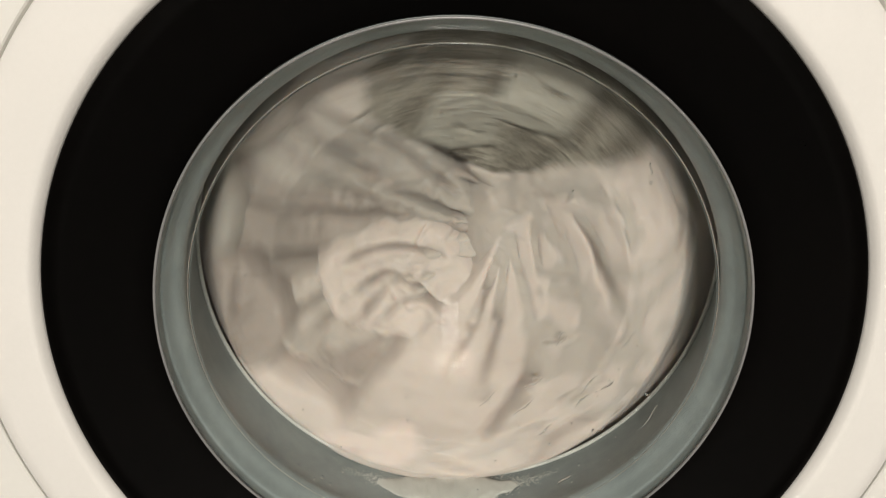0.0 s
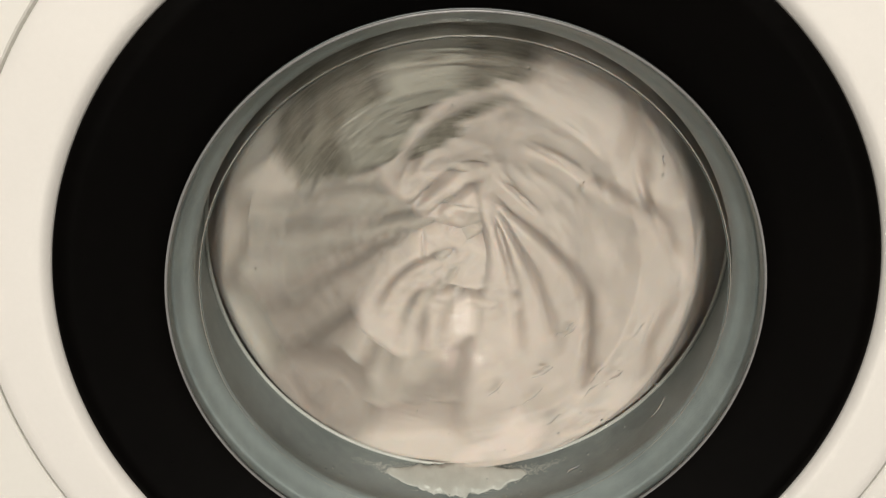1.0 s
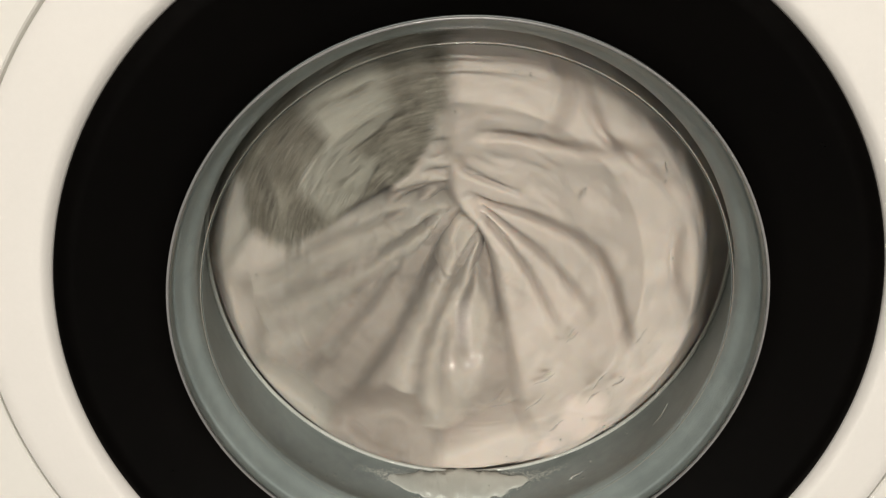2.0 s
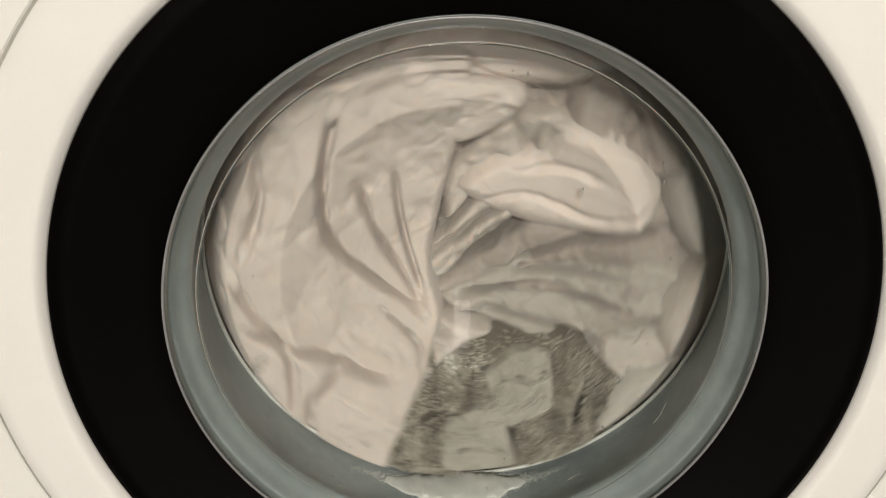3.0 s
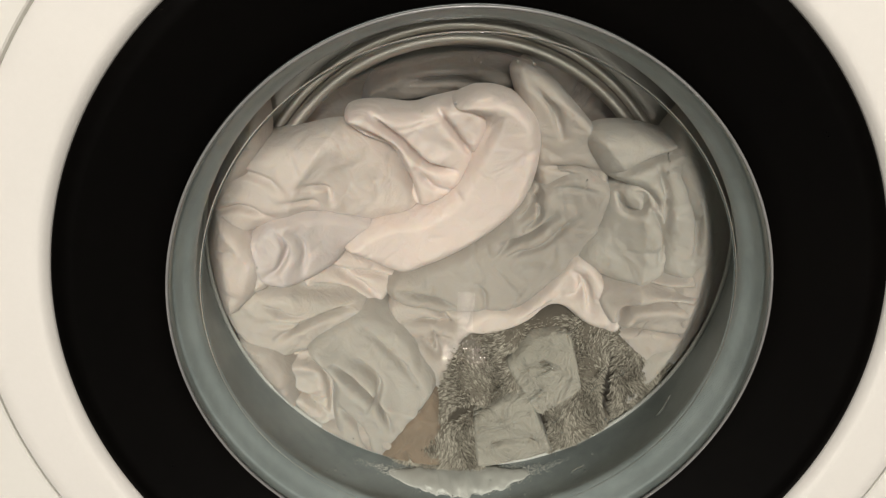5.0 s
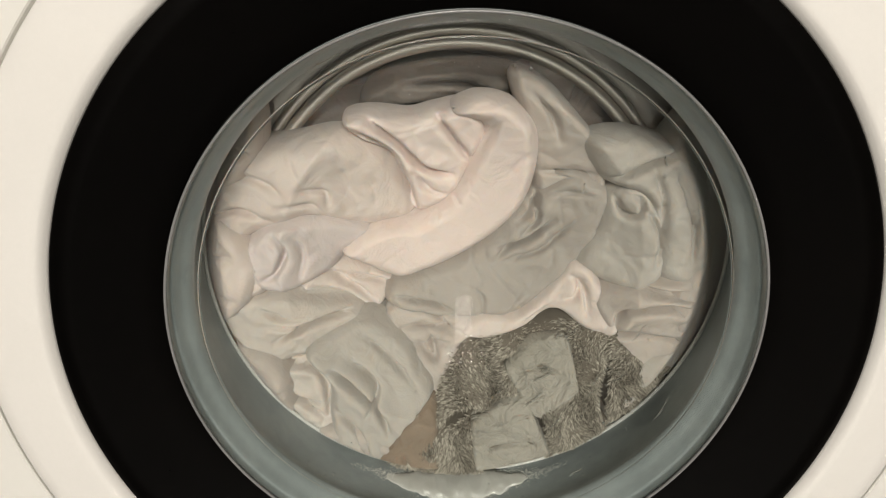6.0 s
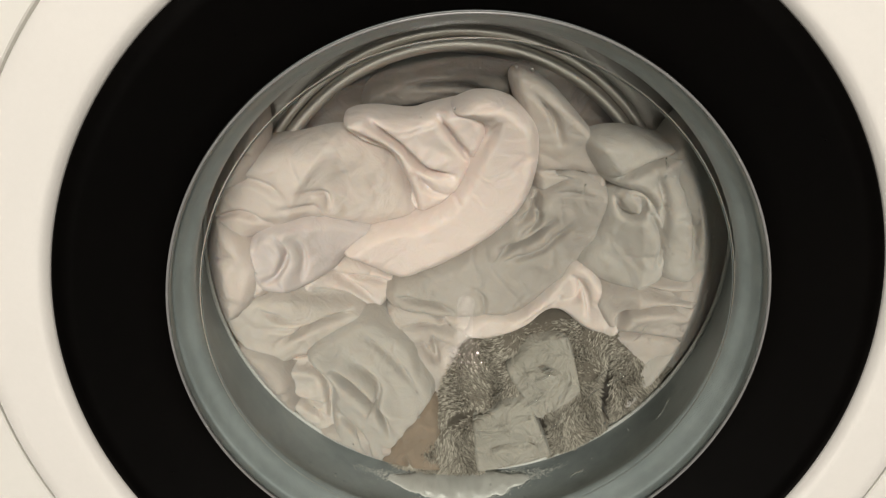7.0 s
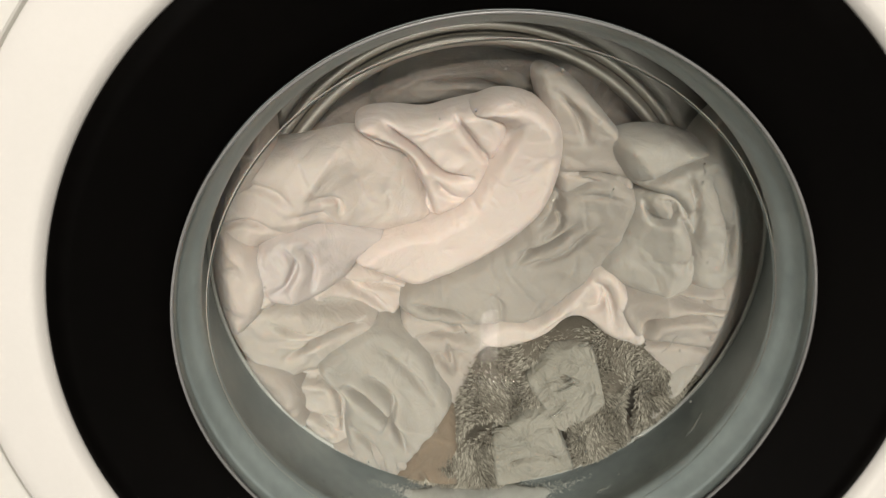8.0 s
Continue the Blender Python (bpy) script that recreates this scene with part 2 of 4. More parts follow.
door = tagged(new("door"), "closed round door with black ring")
door.parent = washer
part("door_trim", lathe([(R_SEAM, 0.02), (R_SEAM, -0.0022), (R_SEAM - 0.0007, -0.0030), (0.245, -0.0032), (0.236, -0.0036), (0.228, -0.0040), (0.2225, -0.0042),
                         (0.2200, -0.0040), (0.2184, -0.0033), (0.2170, -0.0018), (R_RING + 0.0007, -0.0002), (R_RING + 0.0002, 0.001), (R_RING + 0.0002, 0.02)], 240),
     TRIM, door, "white plastic door ring")
part("door_ring", lathe([(R_RING, 0.02), (R_RING, 0.0008), (R_RING - 0.0008, 0.0002), (0.205, 0.0035), (0.19, 0.0085), (0.175, 0.0135),
                         (0.1646, 0.0167), (0.1641, 0.0170), (0.1639, 0.0176), (0.1639, 0.026)], 240), BLACK, door, "glossy black plastic ring")
BOWL_Y, BOWL_R = -0.0475, 0.1700          # centre and radius of the bowl's back surface


def bowl_arc(centre, radius, r_out, steps=26):
    """A round profile from the axis out to r_out."""
    top = math.asin(r_out / radius)
    return [(radius * math.sin(top * k / steps), centre + radius * math.cos(top * k / steps)) for k in range(steps + 1)]


bowl_front = bowl_arc(-0.0347, 0.1520, 0.1425)
bowl_back = bowl_arc(BOWL_Y, BOWL_R, 0.1540)[::-1]
rim = [(0.1438, 0.0165), (0.1455, 0.0152), (0.1500, 0.0146), (0.1560, 0.0143), (0.1590, 0.0140), (0.1615, 0.0146), (0.1624, 0.0165), (0.1622, 0.0200), (0.1612, 0.0222), (0.1590, 0.0232), (0.1560, 0.0242)]
glass = part("glass_bowl", lathe(bowl_front + rim + bowl_back, 256), GLASS, door, "clear glass door bowl")
glass.visible_shadow = False
part("rim_ring", lathe([(0.1626 + 0.0008 * math.cos(q), 0.0148 + 0.0008 * math.sin(q)) for q in np.linspace(0, 2 * math.pi, 13)[:-1]], 240, closed=True),
     GREYPL, door, "thin glossy grey ring round the glass")
# added ring, imitating the streaks refracted at the bowl's curved edge
for r, y, tube in ((0.1498, 0.0312, 0.0007),):
    part("streak_ring", lathe([(r + tube * math.cos(q), y + tube * math.sin(q)) for q in np.linspace(0, 2 * math.pi, 13)[:-1]], 220, closed=True),
         WATER, glass, "added clear ring for refraction streaks round the glass")
def set_off(bm, y0, y1, dx, dz):
    """The back of the seal hangs a few millimetres off the door's axis."""
    for v in bm.verts:
        k = max(0.0, min(1.0, (v.co.y - y0) / (y1 - y0)))
        v.co.x += dx * k
        v.co.z += dz * k
    return bm


seal = part("seal", set_off(lathe(list(map(tuple, curve_through(
    [(0.1637, 0.034), (0.1637, 0.0195), (0.1631, 0.0188), (0.1628, 0.0228), (0.1617, 0.0244), (0.1598, 0.0310), (0.1574, 0.0362), (0.1562, 0.0405), (0.1563, 0.0450), (0.1598, 0.0510),
     (0.1638, 0.0640), (0.1678, 0.0820), (0.1698, 0.0940), (0.1716, 0.0985), (0.1760, 0.1000), (0.20, 0.1010), (0.25, 0.1030), (0.25, 0.0990), (0.19, 0.092), (0.178, 0.06)], 3, True))), 200, closed=True),
    0.045, 0.09, 0.004, 0.0085), RUBBER, washer, "grey rubber door seal")

# added ring whose pale colour stands in for the glass edge highlight
part("glint_bead", set_off(lathe([(0.1689 + 0.0013 * math.cos(q), 0.0950 + 0.0014 * math.sin(q)) for q in np.linspace(0, 2 * math.pi, 11)[:-1]], 200, closed=True), 0.045, 0.09, 0.004, 0.0085),
     EDGE_GLINT, seal, "added pale bead, the painted highlight along the seal's edge")
drum = part("drum", lathe([(0.247, 0.106), (0.247, 0.40), (0.243, 0.41), (0.10, 0.415), (0.0, 0.42), (0.0, 0.423), (0.11, 0.419), (0.246, 0.414), (0.25, 0.405), (0.25, 0.106)], 120),
            STEEL, washer, "stainless steel wash drum")
part("drum_front", lathe([(0.2465, 0.150), (0.2465, 0.1365), (0.200, 0.1360), (0.156, 0.1360), (0.1465, 0.1355), (0.1465, 0.1440), (0.20, 0.1445)], 160),
     DARKSTEEL, drum, "dull steel front wall of the drum")
# two steel lips stand in for bright arcs refracted at the bowl's top
for r, tube in ((0.1382, 0.0042), (0.1462, 0.0034)):
    part("drum_lip", lathe([(r + tube * math.cos(q), 0.1350 + tube * math.sin(q)) for q in np.linspace(0, 2 * math.pi, 17)[:-1]], 160, closed=True),
         LIP, drum, "steel lip standing in for bright arcs in the glass")
for k in range(3):
    bm = box(-0.03, 0.03, 0.16, 0.39, -0.245, -0.19, 0.012)
    bmesh.ops.rotate(bm, verts=bm.verts, matrix=Matrix.Rotation(radians(120 * k + 35), 3, "Y"))
    part("lifter", bm, STEEL, drum)


# ---- laundry ----
def near_line(px, pz, line):
    """Distance of many points from a line of short pieces."""
    best = np.full(px.shape, 9.0)
    where = np.zeros(px.shape + (2,))
    for (ax, az), (bx, bz) in zip(line[:-1], line[1:]):
        dx, dz = bx - ax, bz - az
        q = np.clip(((px - ax) * dx + (pz - az) * dz) / (dx * dx + dz * dz + 1e-12), 0, 1)
        cx, cz = ax + q * dx, az + q * dz
        d = np.hypot(px - cx, pz - cz)
        m = d < best
        best[m] = d[m]
        where[m, 0], where[m, 1] = cx[m], cz[m]
    return best, where


def inside(px, pz, line):
    odd = np.zeros(px.shape, bool)
    for (ax, az), (bx, bz) in zip(line, np.roll(line, -1, axis=0)):
        hit = (az > pz) != (bz > pz)
        cross = (bx - ax) * (pz - az) / (bz - az + 1e-12) + ax
        odd ^= hit & (px < cross)
    return odd


def waves(px, pz, rng, size, count=7):
    """Soft uneven folds of about that size, between -1 and 1."""
    total = np.zeros(px.shape)
    wx = 0.35 * size * np.sin(pz / size * 3.1 + rng.uniform(0, 6))
    wz = 0.35 * size * np.sin(px / size * 2.7 + rng.uniform(0, 6))
    for _ in range(count):
        a, k, p = rng.uniform(0, math.pi), 2 * math.pi / size * rng.uniform(0.6, 1.5), rng.uniform(0, 6.3)
        total += np.sin(((px + wx) * math.cos(a) + (pz + wz) * math.sin(a)) * k + p)
    return total / count


LOAD = []


def door_clearance(r):
    """How far forward cloth can come at this distance from the axis, behind the glass bowl and the seal."""
    floor_y = 0.080 + np.clip((r - 0.150) / 0.014, 0, 1) * 0.0195 + np.clip((r - 0.166) / 0.010, 0, 1) * 0.004
    return np.maximum(BOWL_Y + np.sqrt(np.clip((BOWL_R + 0.003) ** 2 - r * r, 0, None)), floor_y)


def garment(name, label, category, outline, y, puff, soft, material, creases=(), seed=1, swing=0.0, lag=0.0, sink=0.0, deep=0.0, slide=0.0, step=0.0011, rough=0.0016, tilt=(0.0, 0.0), grow=0.0032, crumple=0.55, early=3.3, tuck=0.0, show=(), drop=0.0):
    """A crumpled cloth: a closed, stuffed shape with this outline (x, z from the drum axis), whose edges roll back over 'soft' metres
    and whose front stands 'puff' metres before depth y; creases are (line, width, depth) furrows with raised shoulders."""
    rng = np.random.RandomState(seed)
    line = curve_through(outline, 7, closed=True)
    way = np.roll(line, -1, axis=0) - np.roll(line, 1, axis=0)
    side = np.stack([way[:, 1], -way[:, 0]], 1) / (np.hypot(way[:, 0], way[:, 1])[:, None] + 1e-9)
    area = np.sum(line[:, 0] * np.roll(line[:, 1], -1) - np.roll(line[:, 0], -1) * line[:, 1])
    line = line + grow * np.sign(area) * side
    ring = np.vstack([line, line[:1]])
    lo, hi = line.min(0) - 2 * step, line.max(0) + 2 * step
    gx, gz = np.meshgrid(np.arange(lo[0], hi[0] + step, step), np.arange(lo[1], hi[1] + step, step), indexing="ij")
    dist, close = near_line(gx, gz, ring)
    within = inside(gx, gz, line)
    cell = within[:-1, :-1] | within[1:, :-1] | within[:-1, 1:] | within[1:, 1:]
    px, pz = np.where(within, gx, close[..., 0]), np.where(within, gz, close[..., 1])
    d = np.where(within, dist, 0.0)
    q = np.clip(d / (0.55 * soft), 0, 1)
    dome = np.clip(1 - (1 - q) ** 2.4, 0, 1) ** 0.55
    h = puff * dome
    fade = np.clip(d / 0.006, 0, 1)
    h += fade * (rough * 1.6 * waves(px, pz, rng, 0.045) + rough * 0.6 * waves(px, pz, rng, 0.016))
    for lam, amp in ((0.034, 0.0042), (0.021, 0.0026)):      # sharp random creases between soft swells
        a = rng.uniform(0, math.pi)
        s = np.sin((px * math.cos(a) + pz * math.sin(a)) * math.pi / lam + 2.4 * waves(px, pz, rng, 0.07) + rng.uniform(0, 3))
        mask = np.clip(2.6 * waves(px, pz, rng, 0.06) + 0.15, 0, 1)
        h -= crumple * fade * amp * mask * ((1 - np.abs(s)) ** 5 - 0.25 * (1 - np.abs(s)))
    for pts, width, depth in creases:
        c, _ = near_line(px, pz, curve_through(pts, 6))
        width = max(0.55 * width, 0.0016)
        c = c * (1 + 0.25 * waves(px, pz, rng, 0.03))
        ends = np.minimum(np.hypot(px - pts[0][0], pz - pts[0][1]), np.hypot(px - pts[-1][0], pz - pts[-1][1]))
        h += np.clip(0.12 + ends / 0.016, 0, 1) * fade * (0.3 * depth * np.exp(-((c - 3.4 * width) / (2.8 * width)) ** 2) - 2.1 * depth * np.exp(-(c / width) ** 2))
    cx, cz = line.mean(0)
    lean = tilt[0] * (px - cx) + tilt[1] * (pz - cz)
    lean = lean + door_clearance(np.minimum(np.hypot(px, pz), 0.14)) - 0.1005     # the pile is hollowed by the bowl
    front = y - h + lean
    pane = door_clearance(np.hypot(px, pz))                # cloth lies flat where the bowl presses it
    gap = front - pane
    front = np.where(within, pane + 0.5 * (gap + np.sqrt(gap * gap + 0.0015 ** 2)), front)
    back = np.maximum(y + 0.45 * puff * dome + lean, front + 0.004 * within)
    n0, n1 = px.shape
    used = np.zeros((n0, n1), bool)
    used[:-1, :-1] |= cell
    used[1:, :-1] |= cell
    used[:-1, 1:] |= cell
    used[1:, 1:] |= cell
    fid = np.full((n0, n1), -1)
    fid[used] = np.arange(used.sum())
    core = used & within
    bid = fid.copy()
    bid[core] = used.sum() + np.arange(core.sum())
    co = np.vstack([np.stack([px[used], front[used], pz[used]], 1), np.stack([px[core], back[core], pz[core]], 1)])
    i, j = np.nonzero(cell)
    f = np.stack([fid[i, j], fid[i + 1, j], fid[i + 1, j + 1], fid[i, j + 1]], 1)
    b = np.stack([bid[i, j], bid[i, j + 1], bid[i + 1, j + 1], bid[i + 1, j]], 1)
    me = bpy.data.meshes.new(name)
    me.from_pydata(co.tolist(), [], f.tolist() + b.tolist())
    me.validate()
    me.materials.append(material)
    me.polygons.foreach_set("use_smooth", [True] * len(me.polygons))
    ob = tagged(new(name, me), label, category, group="wet laundry in the drum")
    ob.location = (0, 0, ZC)
    LOAD.append((ob, swing, lag, sink, deep, slide, early, tuck, show, drop))
    return ob


garment("bed_sheet", "crumpled grey-beige bed sheet deep in the drum", "laundry",
        [(0.0, 0.10), (0.12, 0.13), (0.20, 0.04), (0.20, -0.10), (0.08, -0.205), (-0.08, -0.205), (-0.20, -0.10), (-0.20, 0.02), (-0.14, 0.09)],
        0.235, 0.055, 0.08, VEIL, seed=3, step=0.004, rough=0.006)
# its dark colour carries the shade of the recess behind the pile
garment("cotton_shirt", "taupe cotton shirt at the drum's back, darkened as in shade", "laundry",
        [(-0.066, 0.099), (-0.042, 0.120), (-0.012, 0.125), (0.026, 0.121), (0.057, 0.108), (0.086, 0.074), (0.077, 0.041), (0.005, 0.031), (-0.060, 0.057)], 0.205, 0.035, 0.03, SHADED_TAUPE,
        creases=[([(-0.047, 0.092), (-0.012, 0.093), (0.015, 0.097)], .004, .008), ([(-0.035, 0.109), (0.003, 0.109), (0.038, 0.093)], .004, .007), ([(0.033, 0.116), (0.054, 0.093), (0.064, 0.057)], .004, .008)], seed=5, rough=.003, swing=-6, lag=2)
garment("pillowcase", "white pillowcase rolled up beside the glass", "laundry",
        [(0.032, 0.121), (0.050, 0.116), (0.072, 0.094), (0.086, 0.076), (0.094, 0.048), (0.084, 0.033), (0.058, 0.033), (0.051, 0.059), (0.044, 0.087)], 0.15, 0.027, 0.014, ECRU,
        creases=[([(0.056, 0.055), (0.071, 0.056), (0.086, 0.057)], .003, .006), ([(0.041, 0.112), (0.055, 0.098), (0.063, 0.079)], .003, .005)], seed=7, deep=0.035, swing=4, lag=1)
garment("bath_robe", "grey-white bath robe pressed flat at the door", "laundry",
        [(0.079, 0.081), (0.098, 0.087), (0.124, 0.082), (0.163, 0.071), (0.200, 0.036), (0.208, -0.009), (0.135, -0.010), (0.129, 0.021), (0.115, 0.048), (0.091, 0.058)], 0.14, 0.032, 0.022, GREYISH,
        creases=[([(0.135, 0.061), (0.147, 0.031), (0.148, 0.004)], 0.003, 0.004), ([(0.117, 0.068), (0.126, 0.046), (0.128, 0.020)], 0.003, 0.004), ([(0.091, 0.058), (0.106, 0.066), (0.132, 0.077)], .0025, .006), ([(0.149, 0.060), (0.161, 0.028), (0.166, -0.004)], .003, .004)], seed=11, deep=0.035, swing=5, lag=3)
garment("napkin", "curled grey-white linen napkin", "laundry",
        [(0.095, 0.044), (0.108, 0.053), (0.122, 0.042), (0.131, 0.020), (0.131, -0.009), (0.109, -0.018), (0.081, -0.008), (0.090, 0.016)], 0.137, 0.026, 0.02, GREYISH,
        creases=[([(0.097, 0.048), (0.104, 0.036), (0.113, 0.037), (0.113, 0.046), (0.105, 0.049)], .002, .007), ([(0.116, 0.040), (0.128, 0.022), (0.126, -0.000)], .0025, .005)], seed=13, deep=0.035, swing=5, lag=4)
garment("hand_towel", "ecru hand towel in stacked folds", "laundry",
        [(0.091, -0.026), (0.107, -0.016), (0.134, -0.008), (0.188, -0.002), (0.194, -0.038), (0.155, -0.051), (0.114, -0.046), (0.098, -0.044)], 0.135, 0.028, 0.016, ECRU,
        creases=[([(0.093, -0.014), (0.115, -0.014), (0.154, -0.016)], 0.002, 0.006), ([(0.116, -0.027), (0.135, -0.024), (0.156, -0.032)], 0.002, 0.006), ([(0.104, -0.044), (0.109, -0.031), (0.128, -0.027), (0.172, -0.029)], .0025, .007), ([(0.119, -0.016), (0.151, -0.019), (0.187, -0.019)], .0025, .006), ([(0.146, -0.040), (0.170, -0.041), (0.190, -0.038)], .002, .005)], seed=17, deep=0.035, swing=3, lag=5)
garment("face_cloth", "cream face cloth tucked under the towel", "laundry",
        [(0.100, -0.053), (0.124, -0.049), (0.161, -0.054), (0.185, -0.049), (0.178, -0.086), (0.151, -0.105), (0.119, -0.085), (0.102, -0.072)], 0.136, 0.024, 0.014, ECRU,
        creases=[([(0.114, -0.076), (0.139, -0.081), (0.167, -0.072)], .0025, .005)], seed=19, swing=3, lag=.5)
terry = garment("bath_towel", "taupe terry bath towel with smooth grey bands", "towel",
        [(-0.074, -0.186), (-0.030, -0.119), (-0.005, -0.080), (0.020, -0.063), (0.060, -0.055), (0.099, -0.046), (0.129, -0.069), (0.160, -0.089), (0.177, -0.154), (0.123, -0.229), (0.042, -0.256), (-0.040, -0.242)], 0.139, 0.032, 0.03, TAUPE,
        creases=[([(0.047, -0.096), (0.063, -0.131), (0.082, -0.162)], .004, .012), ([(0.100, -0.064), (0.099, -0.102), (0.115, -0.137)], .004, .010), ([(-0.017, -0.120), (0.012, -0.110), (0.017, -0.161)], .003, .006), ([(0.024, -0.083), (0.048, -0.070), (0.075, -0.060)], .003, .005)], seed=23, swing=-3, lag=1.5, rough=.0025)
BAND_LINE = [(0.036, -0.084), (0.037, -0.079), (0.049, -0.065), (0.054, -0.062), (0.069, -0.058), (0.073, -0.061), (0.077, -0.081), (0.076, -0.088), (0.057, -0.103), (0.051, -0.103)]
END_LINE = [(0.010, -0.118), (0.014, -0.112), (0.040, -0.100), (0.046, -0.102), (0.064, -0.147), (0.063, -0.153), (0.022, -0.171), (0.016, -0.167)]
band = garment("band", "smooth grey woven border", "towel",
        BAND_LINE, 0.1095, 0.009, 0.006, BAND, seed=29, swing=-3, lag=1.5, rough=0.0022, crumple=1.2,
        creases=[([(0.043, -0.082), (0.059, -0.077), (0.071, -0.082)], .003, .003)])
end_band = garment("end_band", "smooth grey woven end", "towel",
        END_LINE, 0.1095, 0.010, 0.006, BAND, seed=31, swing=-3, lag=1.5, rough=0.0022, crumple=1.2,
        creases=[([(0.012, -0.136), (0.032, -0.129), (0.053, -0.129)], .003, .004), ([(0.014, -0.156), (0.037, -0.147), (0.061, -0.150)], .003, .003)])
for strip in (band, end_band):          # woven into the towel: they move with it
    LOAD.pop()
    strip.parent, strip.location = terry, (0, 0, 0)
    del strip["category"], strip["group"]
garment("sock", "tan knitted sock at the bottom of the window", "sock",
        [(-0.068, -0.160), (-0.046, -0.125), (-0.021, -0.101), (-0.015, -0.130), (-0.015, -0.171), (-0.039, -0.179), (-0.060, -0.176)], 0.124, 0.02, 0.016, TAN,
        creases=[([(-0.040, -0.140), (-0.036, -0.155), (-0.038, -0.171)], .002, .005)], seed=37, deep=0.03, swing=-4, lag=2.5)
garment("cleaning_cloth", "small tan cloth peeping out between folds", "laundry",
        [(-0.008, -0.062), (0.013, -0.064), (0.025, -0.073), (0.012, -0.088), (-0.004, -0.090), (-0.013, -0.077)], 0.138, 0.016, 0.012, TAN, seed=38, swing=-3, lag=2)
garment("ruffled_collar", "crumpled cream collar of a blouse", "laundry",
        [(0.069, -0.022), (0.079, -0.008), (0.092, -0.016), (0.105, -0.047), (0.087, -0.049), (0.067, -0.040), (0.044, -0.057), (0.020, -0.066), (0.004, -0.064), (0.016, -0.054), (0.044, -0.050)], 0.132, 0.022, 0.010, CREAM,
        creases=[([(0.076, -0.015), (0.085, -0.023), (0.088, -0.040)], .002, .006), ([(0.071, -0.034), (0.080, -0.030), (0.083, -0.017)], .0018, .005), ([(0.044, -0.056), (0.060, -0.044), (0.069, -0.034)], .002, .004)], seed=41, deep=0.05, swing=4, lag=2)
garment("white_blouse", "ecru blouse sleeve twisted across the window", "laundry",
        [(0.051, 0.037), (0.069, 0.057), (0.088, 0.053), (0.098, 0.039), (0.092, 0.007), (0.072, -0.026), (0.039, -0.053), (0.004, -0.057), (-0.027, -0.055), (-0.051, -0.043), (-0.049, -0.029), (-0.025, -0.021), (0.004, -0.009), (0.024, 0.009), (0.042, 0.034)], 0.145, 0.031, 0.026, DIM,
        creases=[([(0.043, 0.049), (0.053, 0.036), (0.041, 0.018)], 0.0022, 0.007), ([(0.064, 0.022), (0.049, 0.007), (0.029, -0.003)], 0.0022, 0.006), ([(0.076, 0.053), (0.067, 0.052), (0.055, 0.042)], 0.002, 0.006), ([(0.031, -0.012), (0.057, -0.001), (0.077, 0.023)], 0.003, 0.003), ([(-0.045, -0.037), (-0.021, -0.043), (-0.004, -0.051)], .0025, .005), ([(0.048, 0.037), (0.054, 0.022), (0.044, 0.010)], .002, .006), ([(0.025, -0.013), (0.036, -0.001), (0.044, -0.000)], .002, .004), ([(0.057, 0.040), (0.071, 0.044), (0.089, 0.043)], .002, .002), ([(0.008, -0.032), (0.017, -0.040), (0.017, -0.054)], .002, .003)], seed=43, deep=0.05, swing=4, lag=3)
garment("table_napkin", "crumpled ecru napkin between other laundry", "laundry",
        [(-0.049, -0.046), (-0.021, -0.049), (0.004, -0.056), (0.025, -0.061), (0.002, -0.072), (-0.002, -0.084), (-0.021, -0.109), (-0.031, -0.089), (-0.045, -0.064)], 0.135, 0.019, 0.012, ECRU,
        creases=[([(-0.045, -0.038), (-0.021, -0.048), (-0.005, -0.064)], 0.002, 0.005), ([(-0.029, -0.070), (-0.017, -0.082), (-0.021, -0.063)], 0.002, 0.005), ([(-0.041, -0.059), (-0.021, -0.059), (-0.000, -0.064)], .002, .005), ([(-0.031, -0.074), (-0.021, -0.071), (-0.008, -0.071)], .002, .004)], seed=47, swing=2, lag=3.5)
garment("duvet_cover", "blush duvet cover bunched up behind the glass", "laundry",
        [(-0.191, 0.017), (-0.177, 0.056), (-0.143, 0.076), (-0.107, 0.081), (-0.078, 0.086), (-0.055, 0.076), (-0.039, 0.052), (-0.030, 0.024), (-0.060, 0.014), (-0.082, 0.021), (-0.104, 0.029), (-0.134, 0.020), (-0.159, 0.004)], 0.151, 0.037, 0.034, CREAM,
        creases=[([(-0.103, 0.052), (-0.088, 0.048), (-0.087, 0.036)], 0.0022, 0.004), ([(-0.045, 0.062), (-0.034, 0.044), (-0.033, 0.028)], 0.0022, 0.005), ([(-0.116, 0.042), (-0.097, 0.040), (-0.090, 0.030)], .003, .003), ([(-0.157, 0.020), (-0.138, 0.018), (-0.127, 0.022)], .003, .003), ([(-0.079, 0.074), (-0.076, 0.055), (-0.066, 0.037)], .006, .0015), ([(-0.145, 0.063), (-0.127, 0.059), (-0.110, 0.048)], .004, .003), ([(-0.159, 0.036), (-0.140, 0.040), (-0.122, 0.032)], .003, .004)], seed=53, deep=0.05, tuck=-0.012, swing=-8, lag=0)
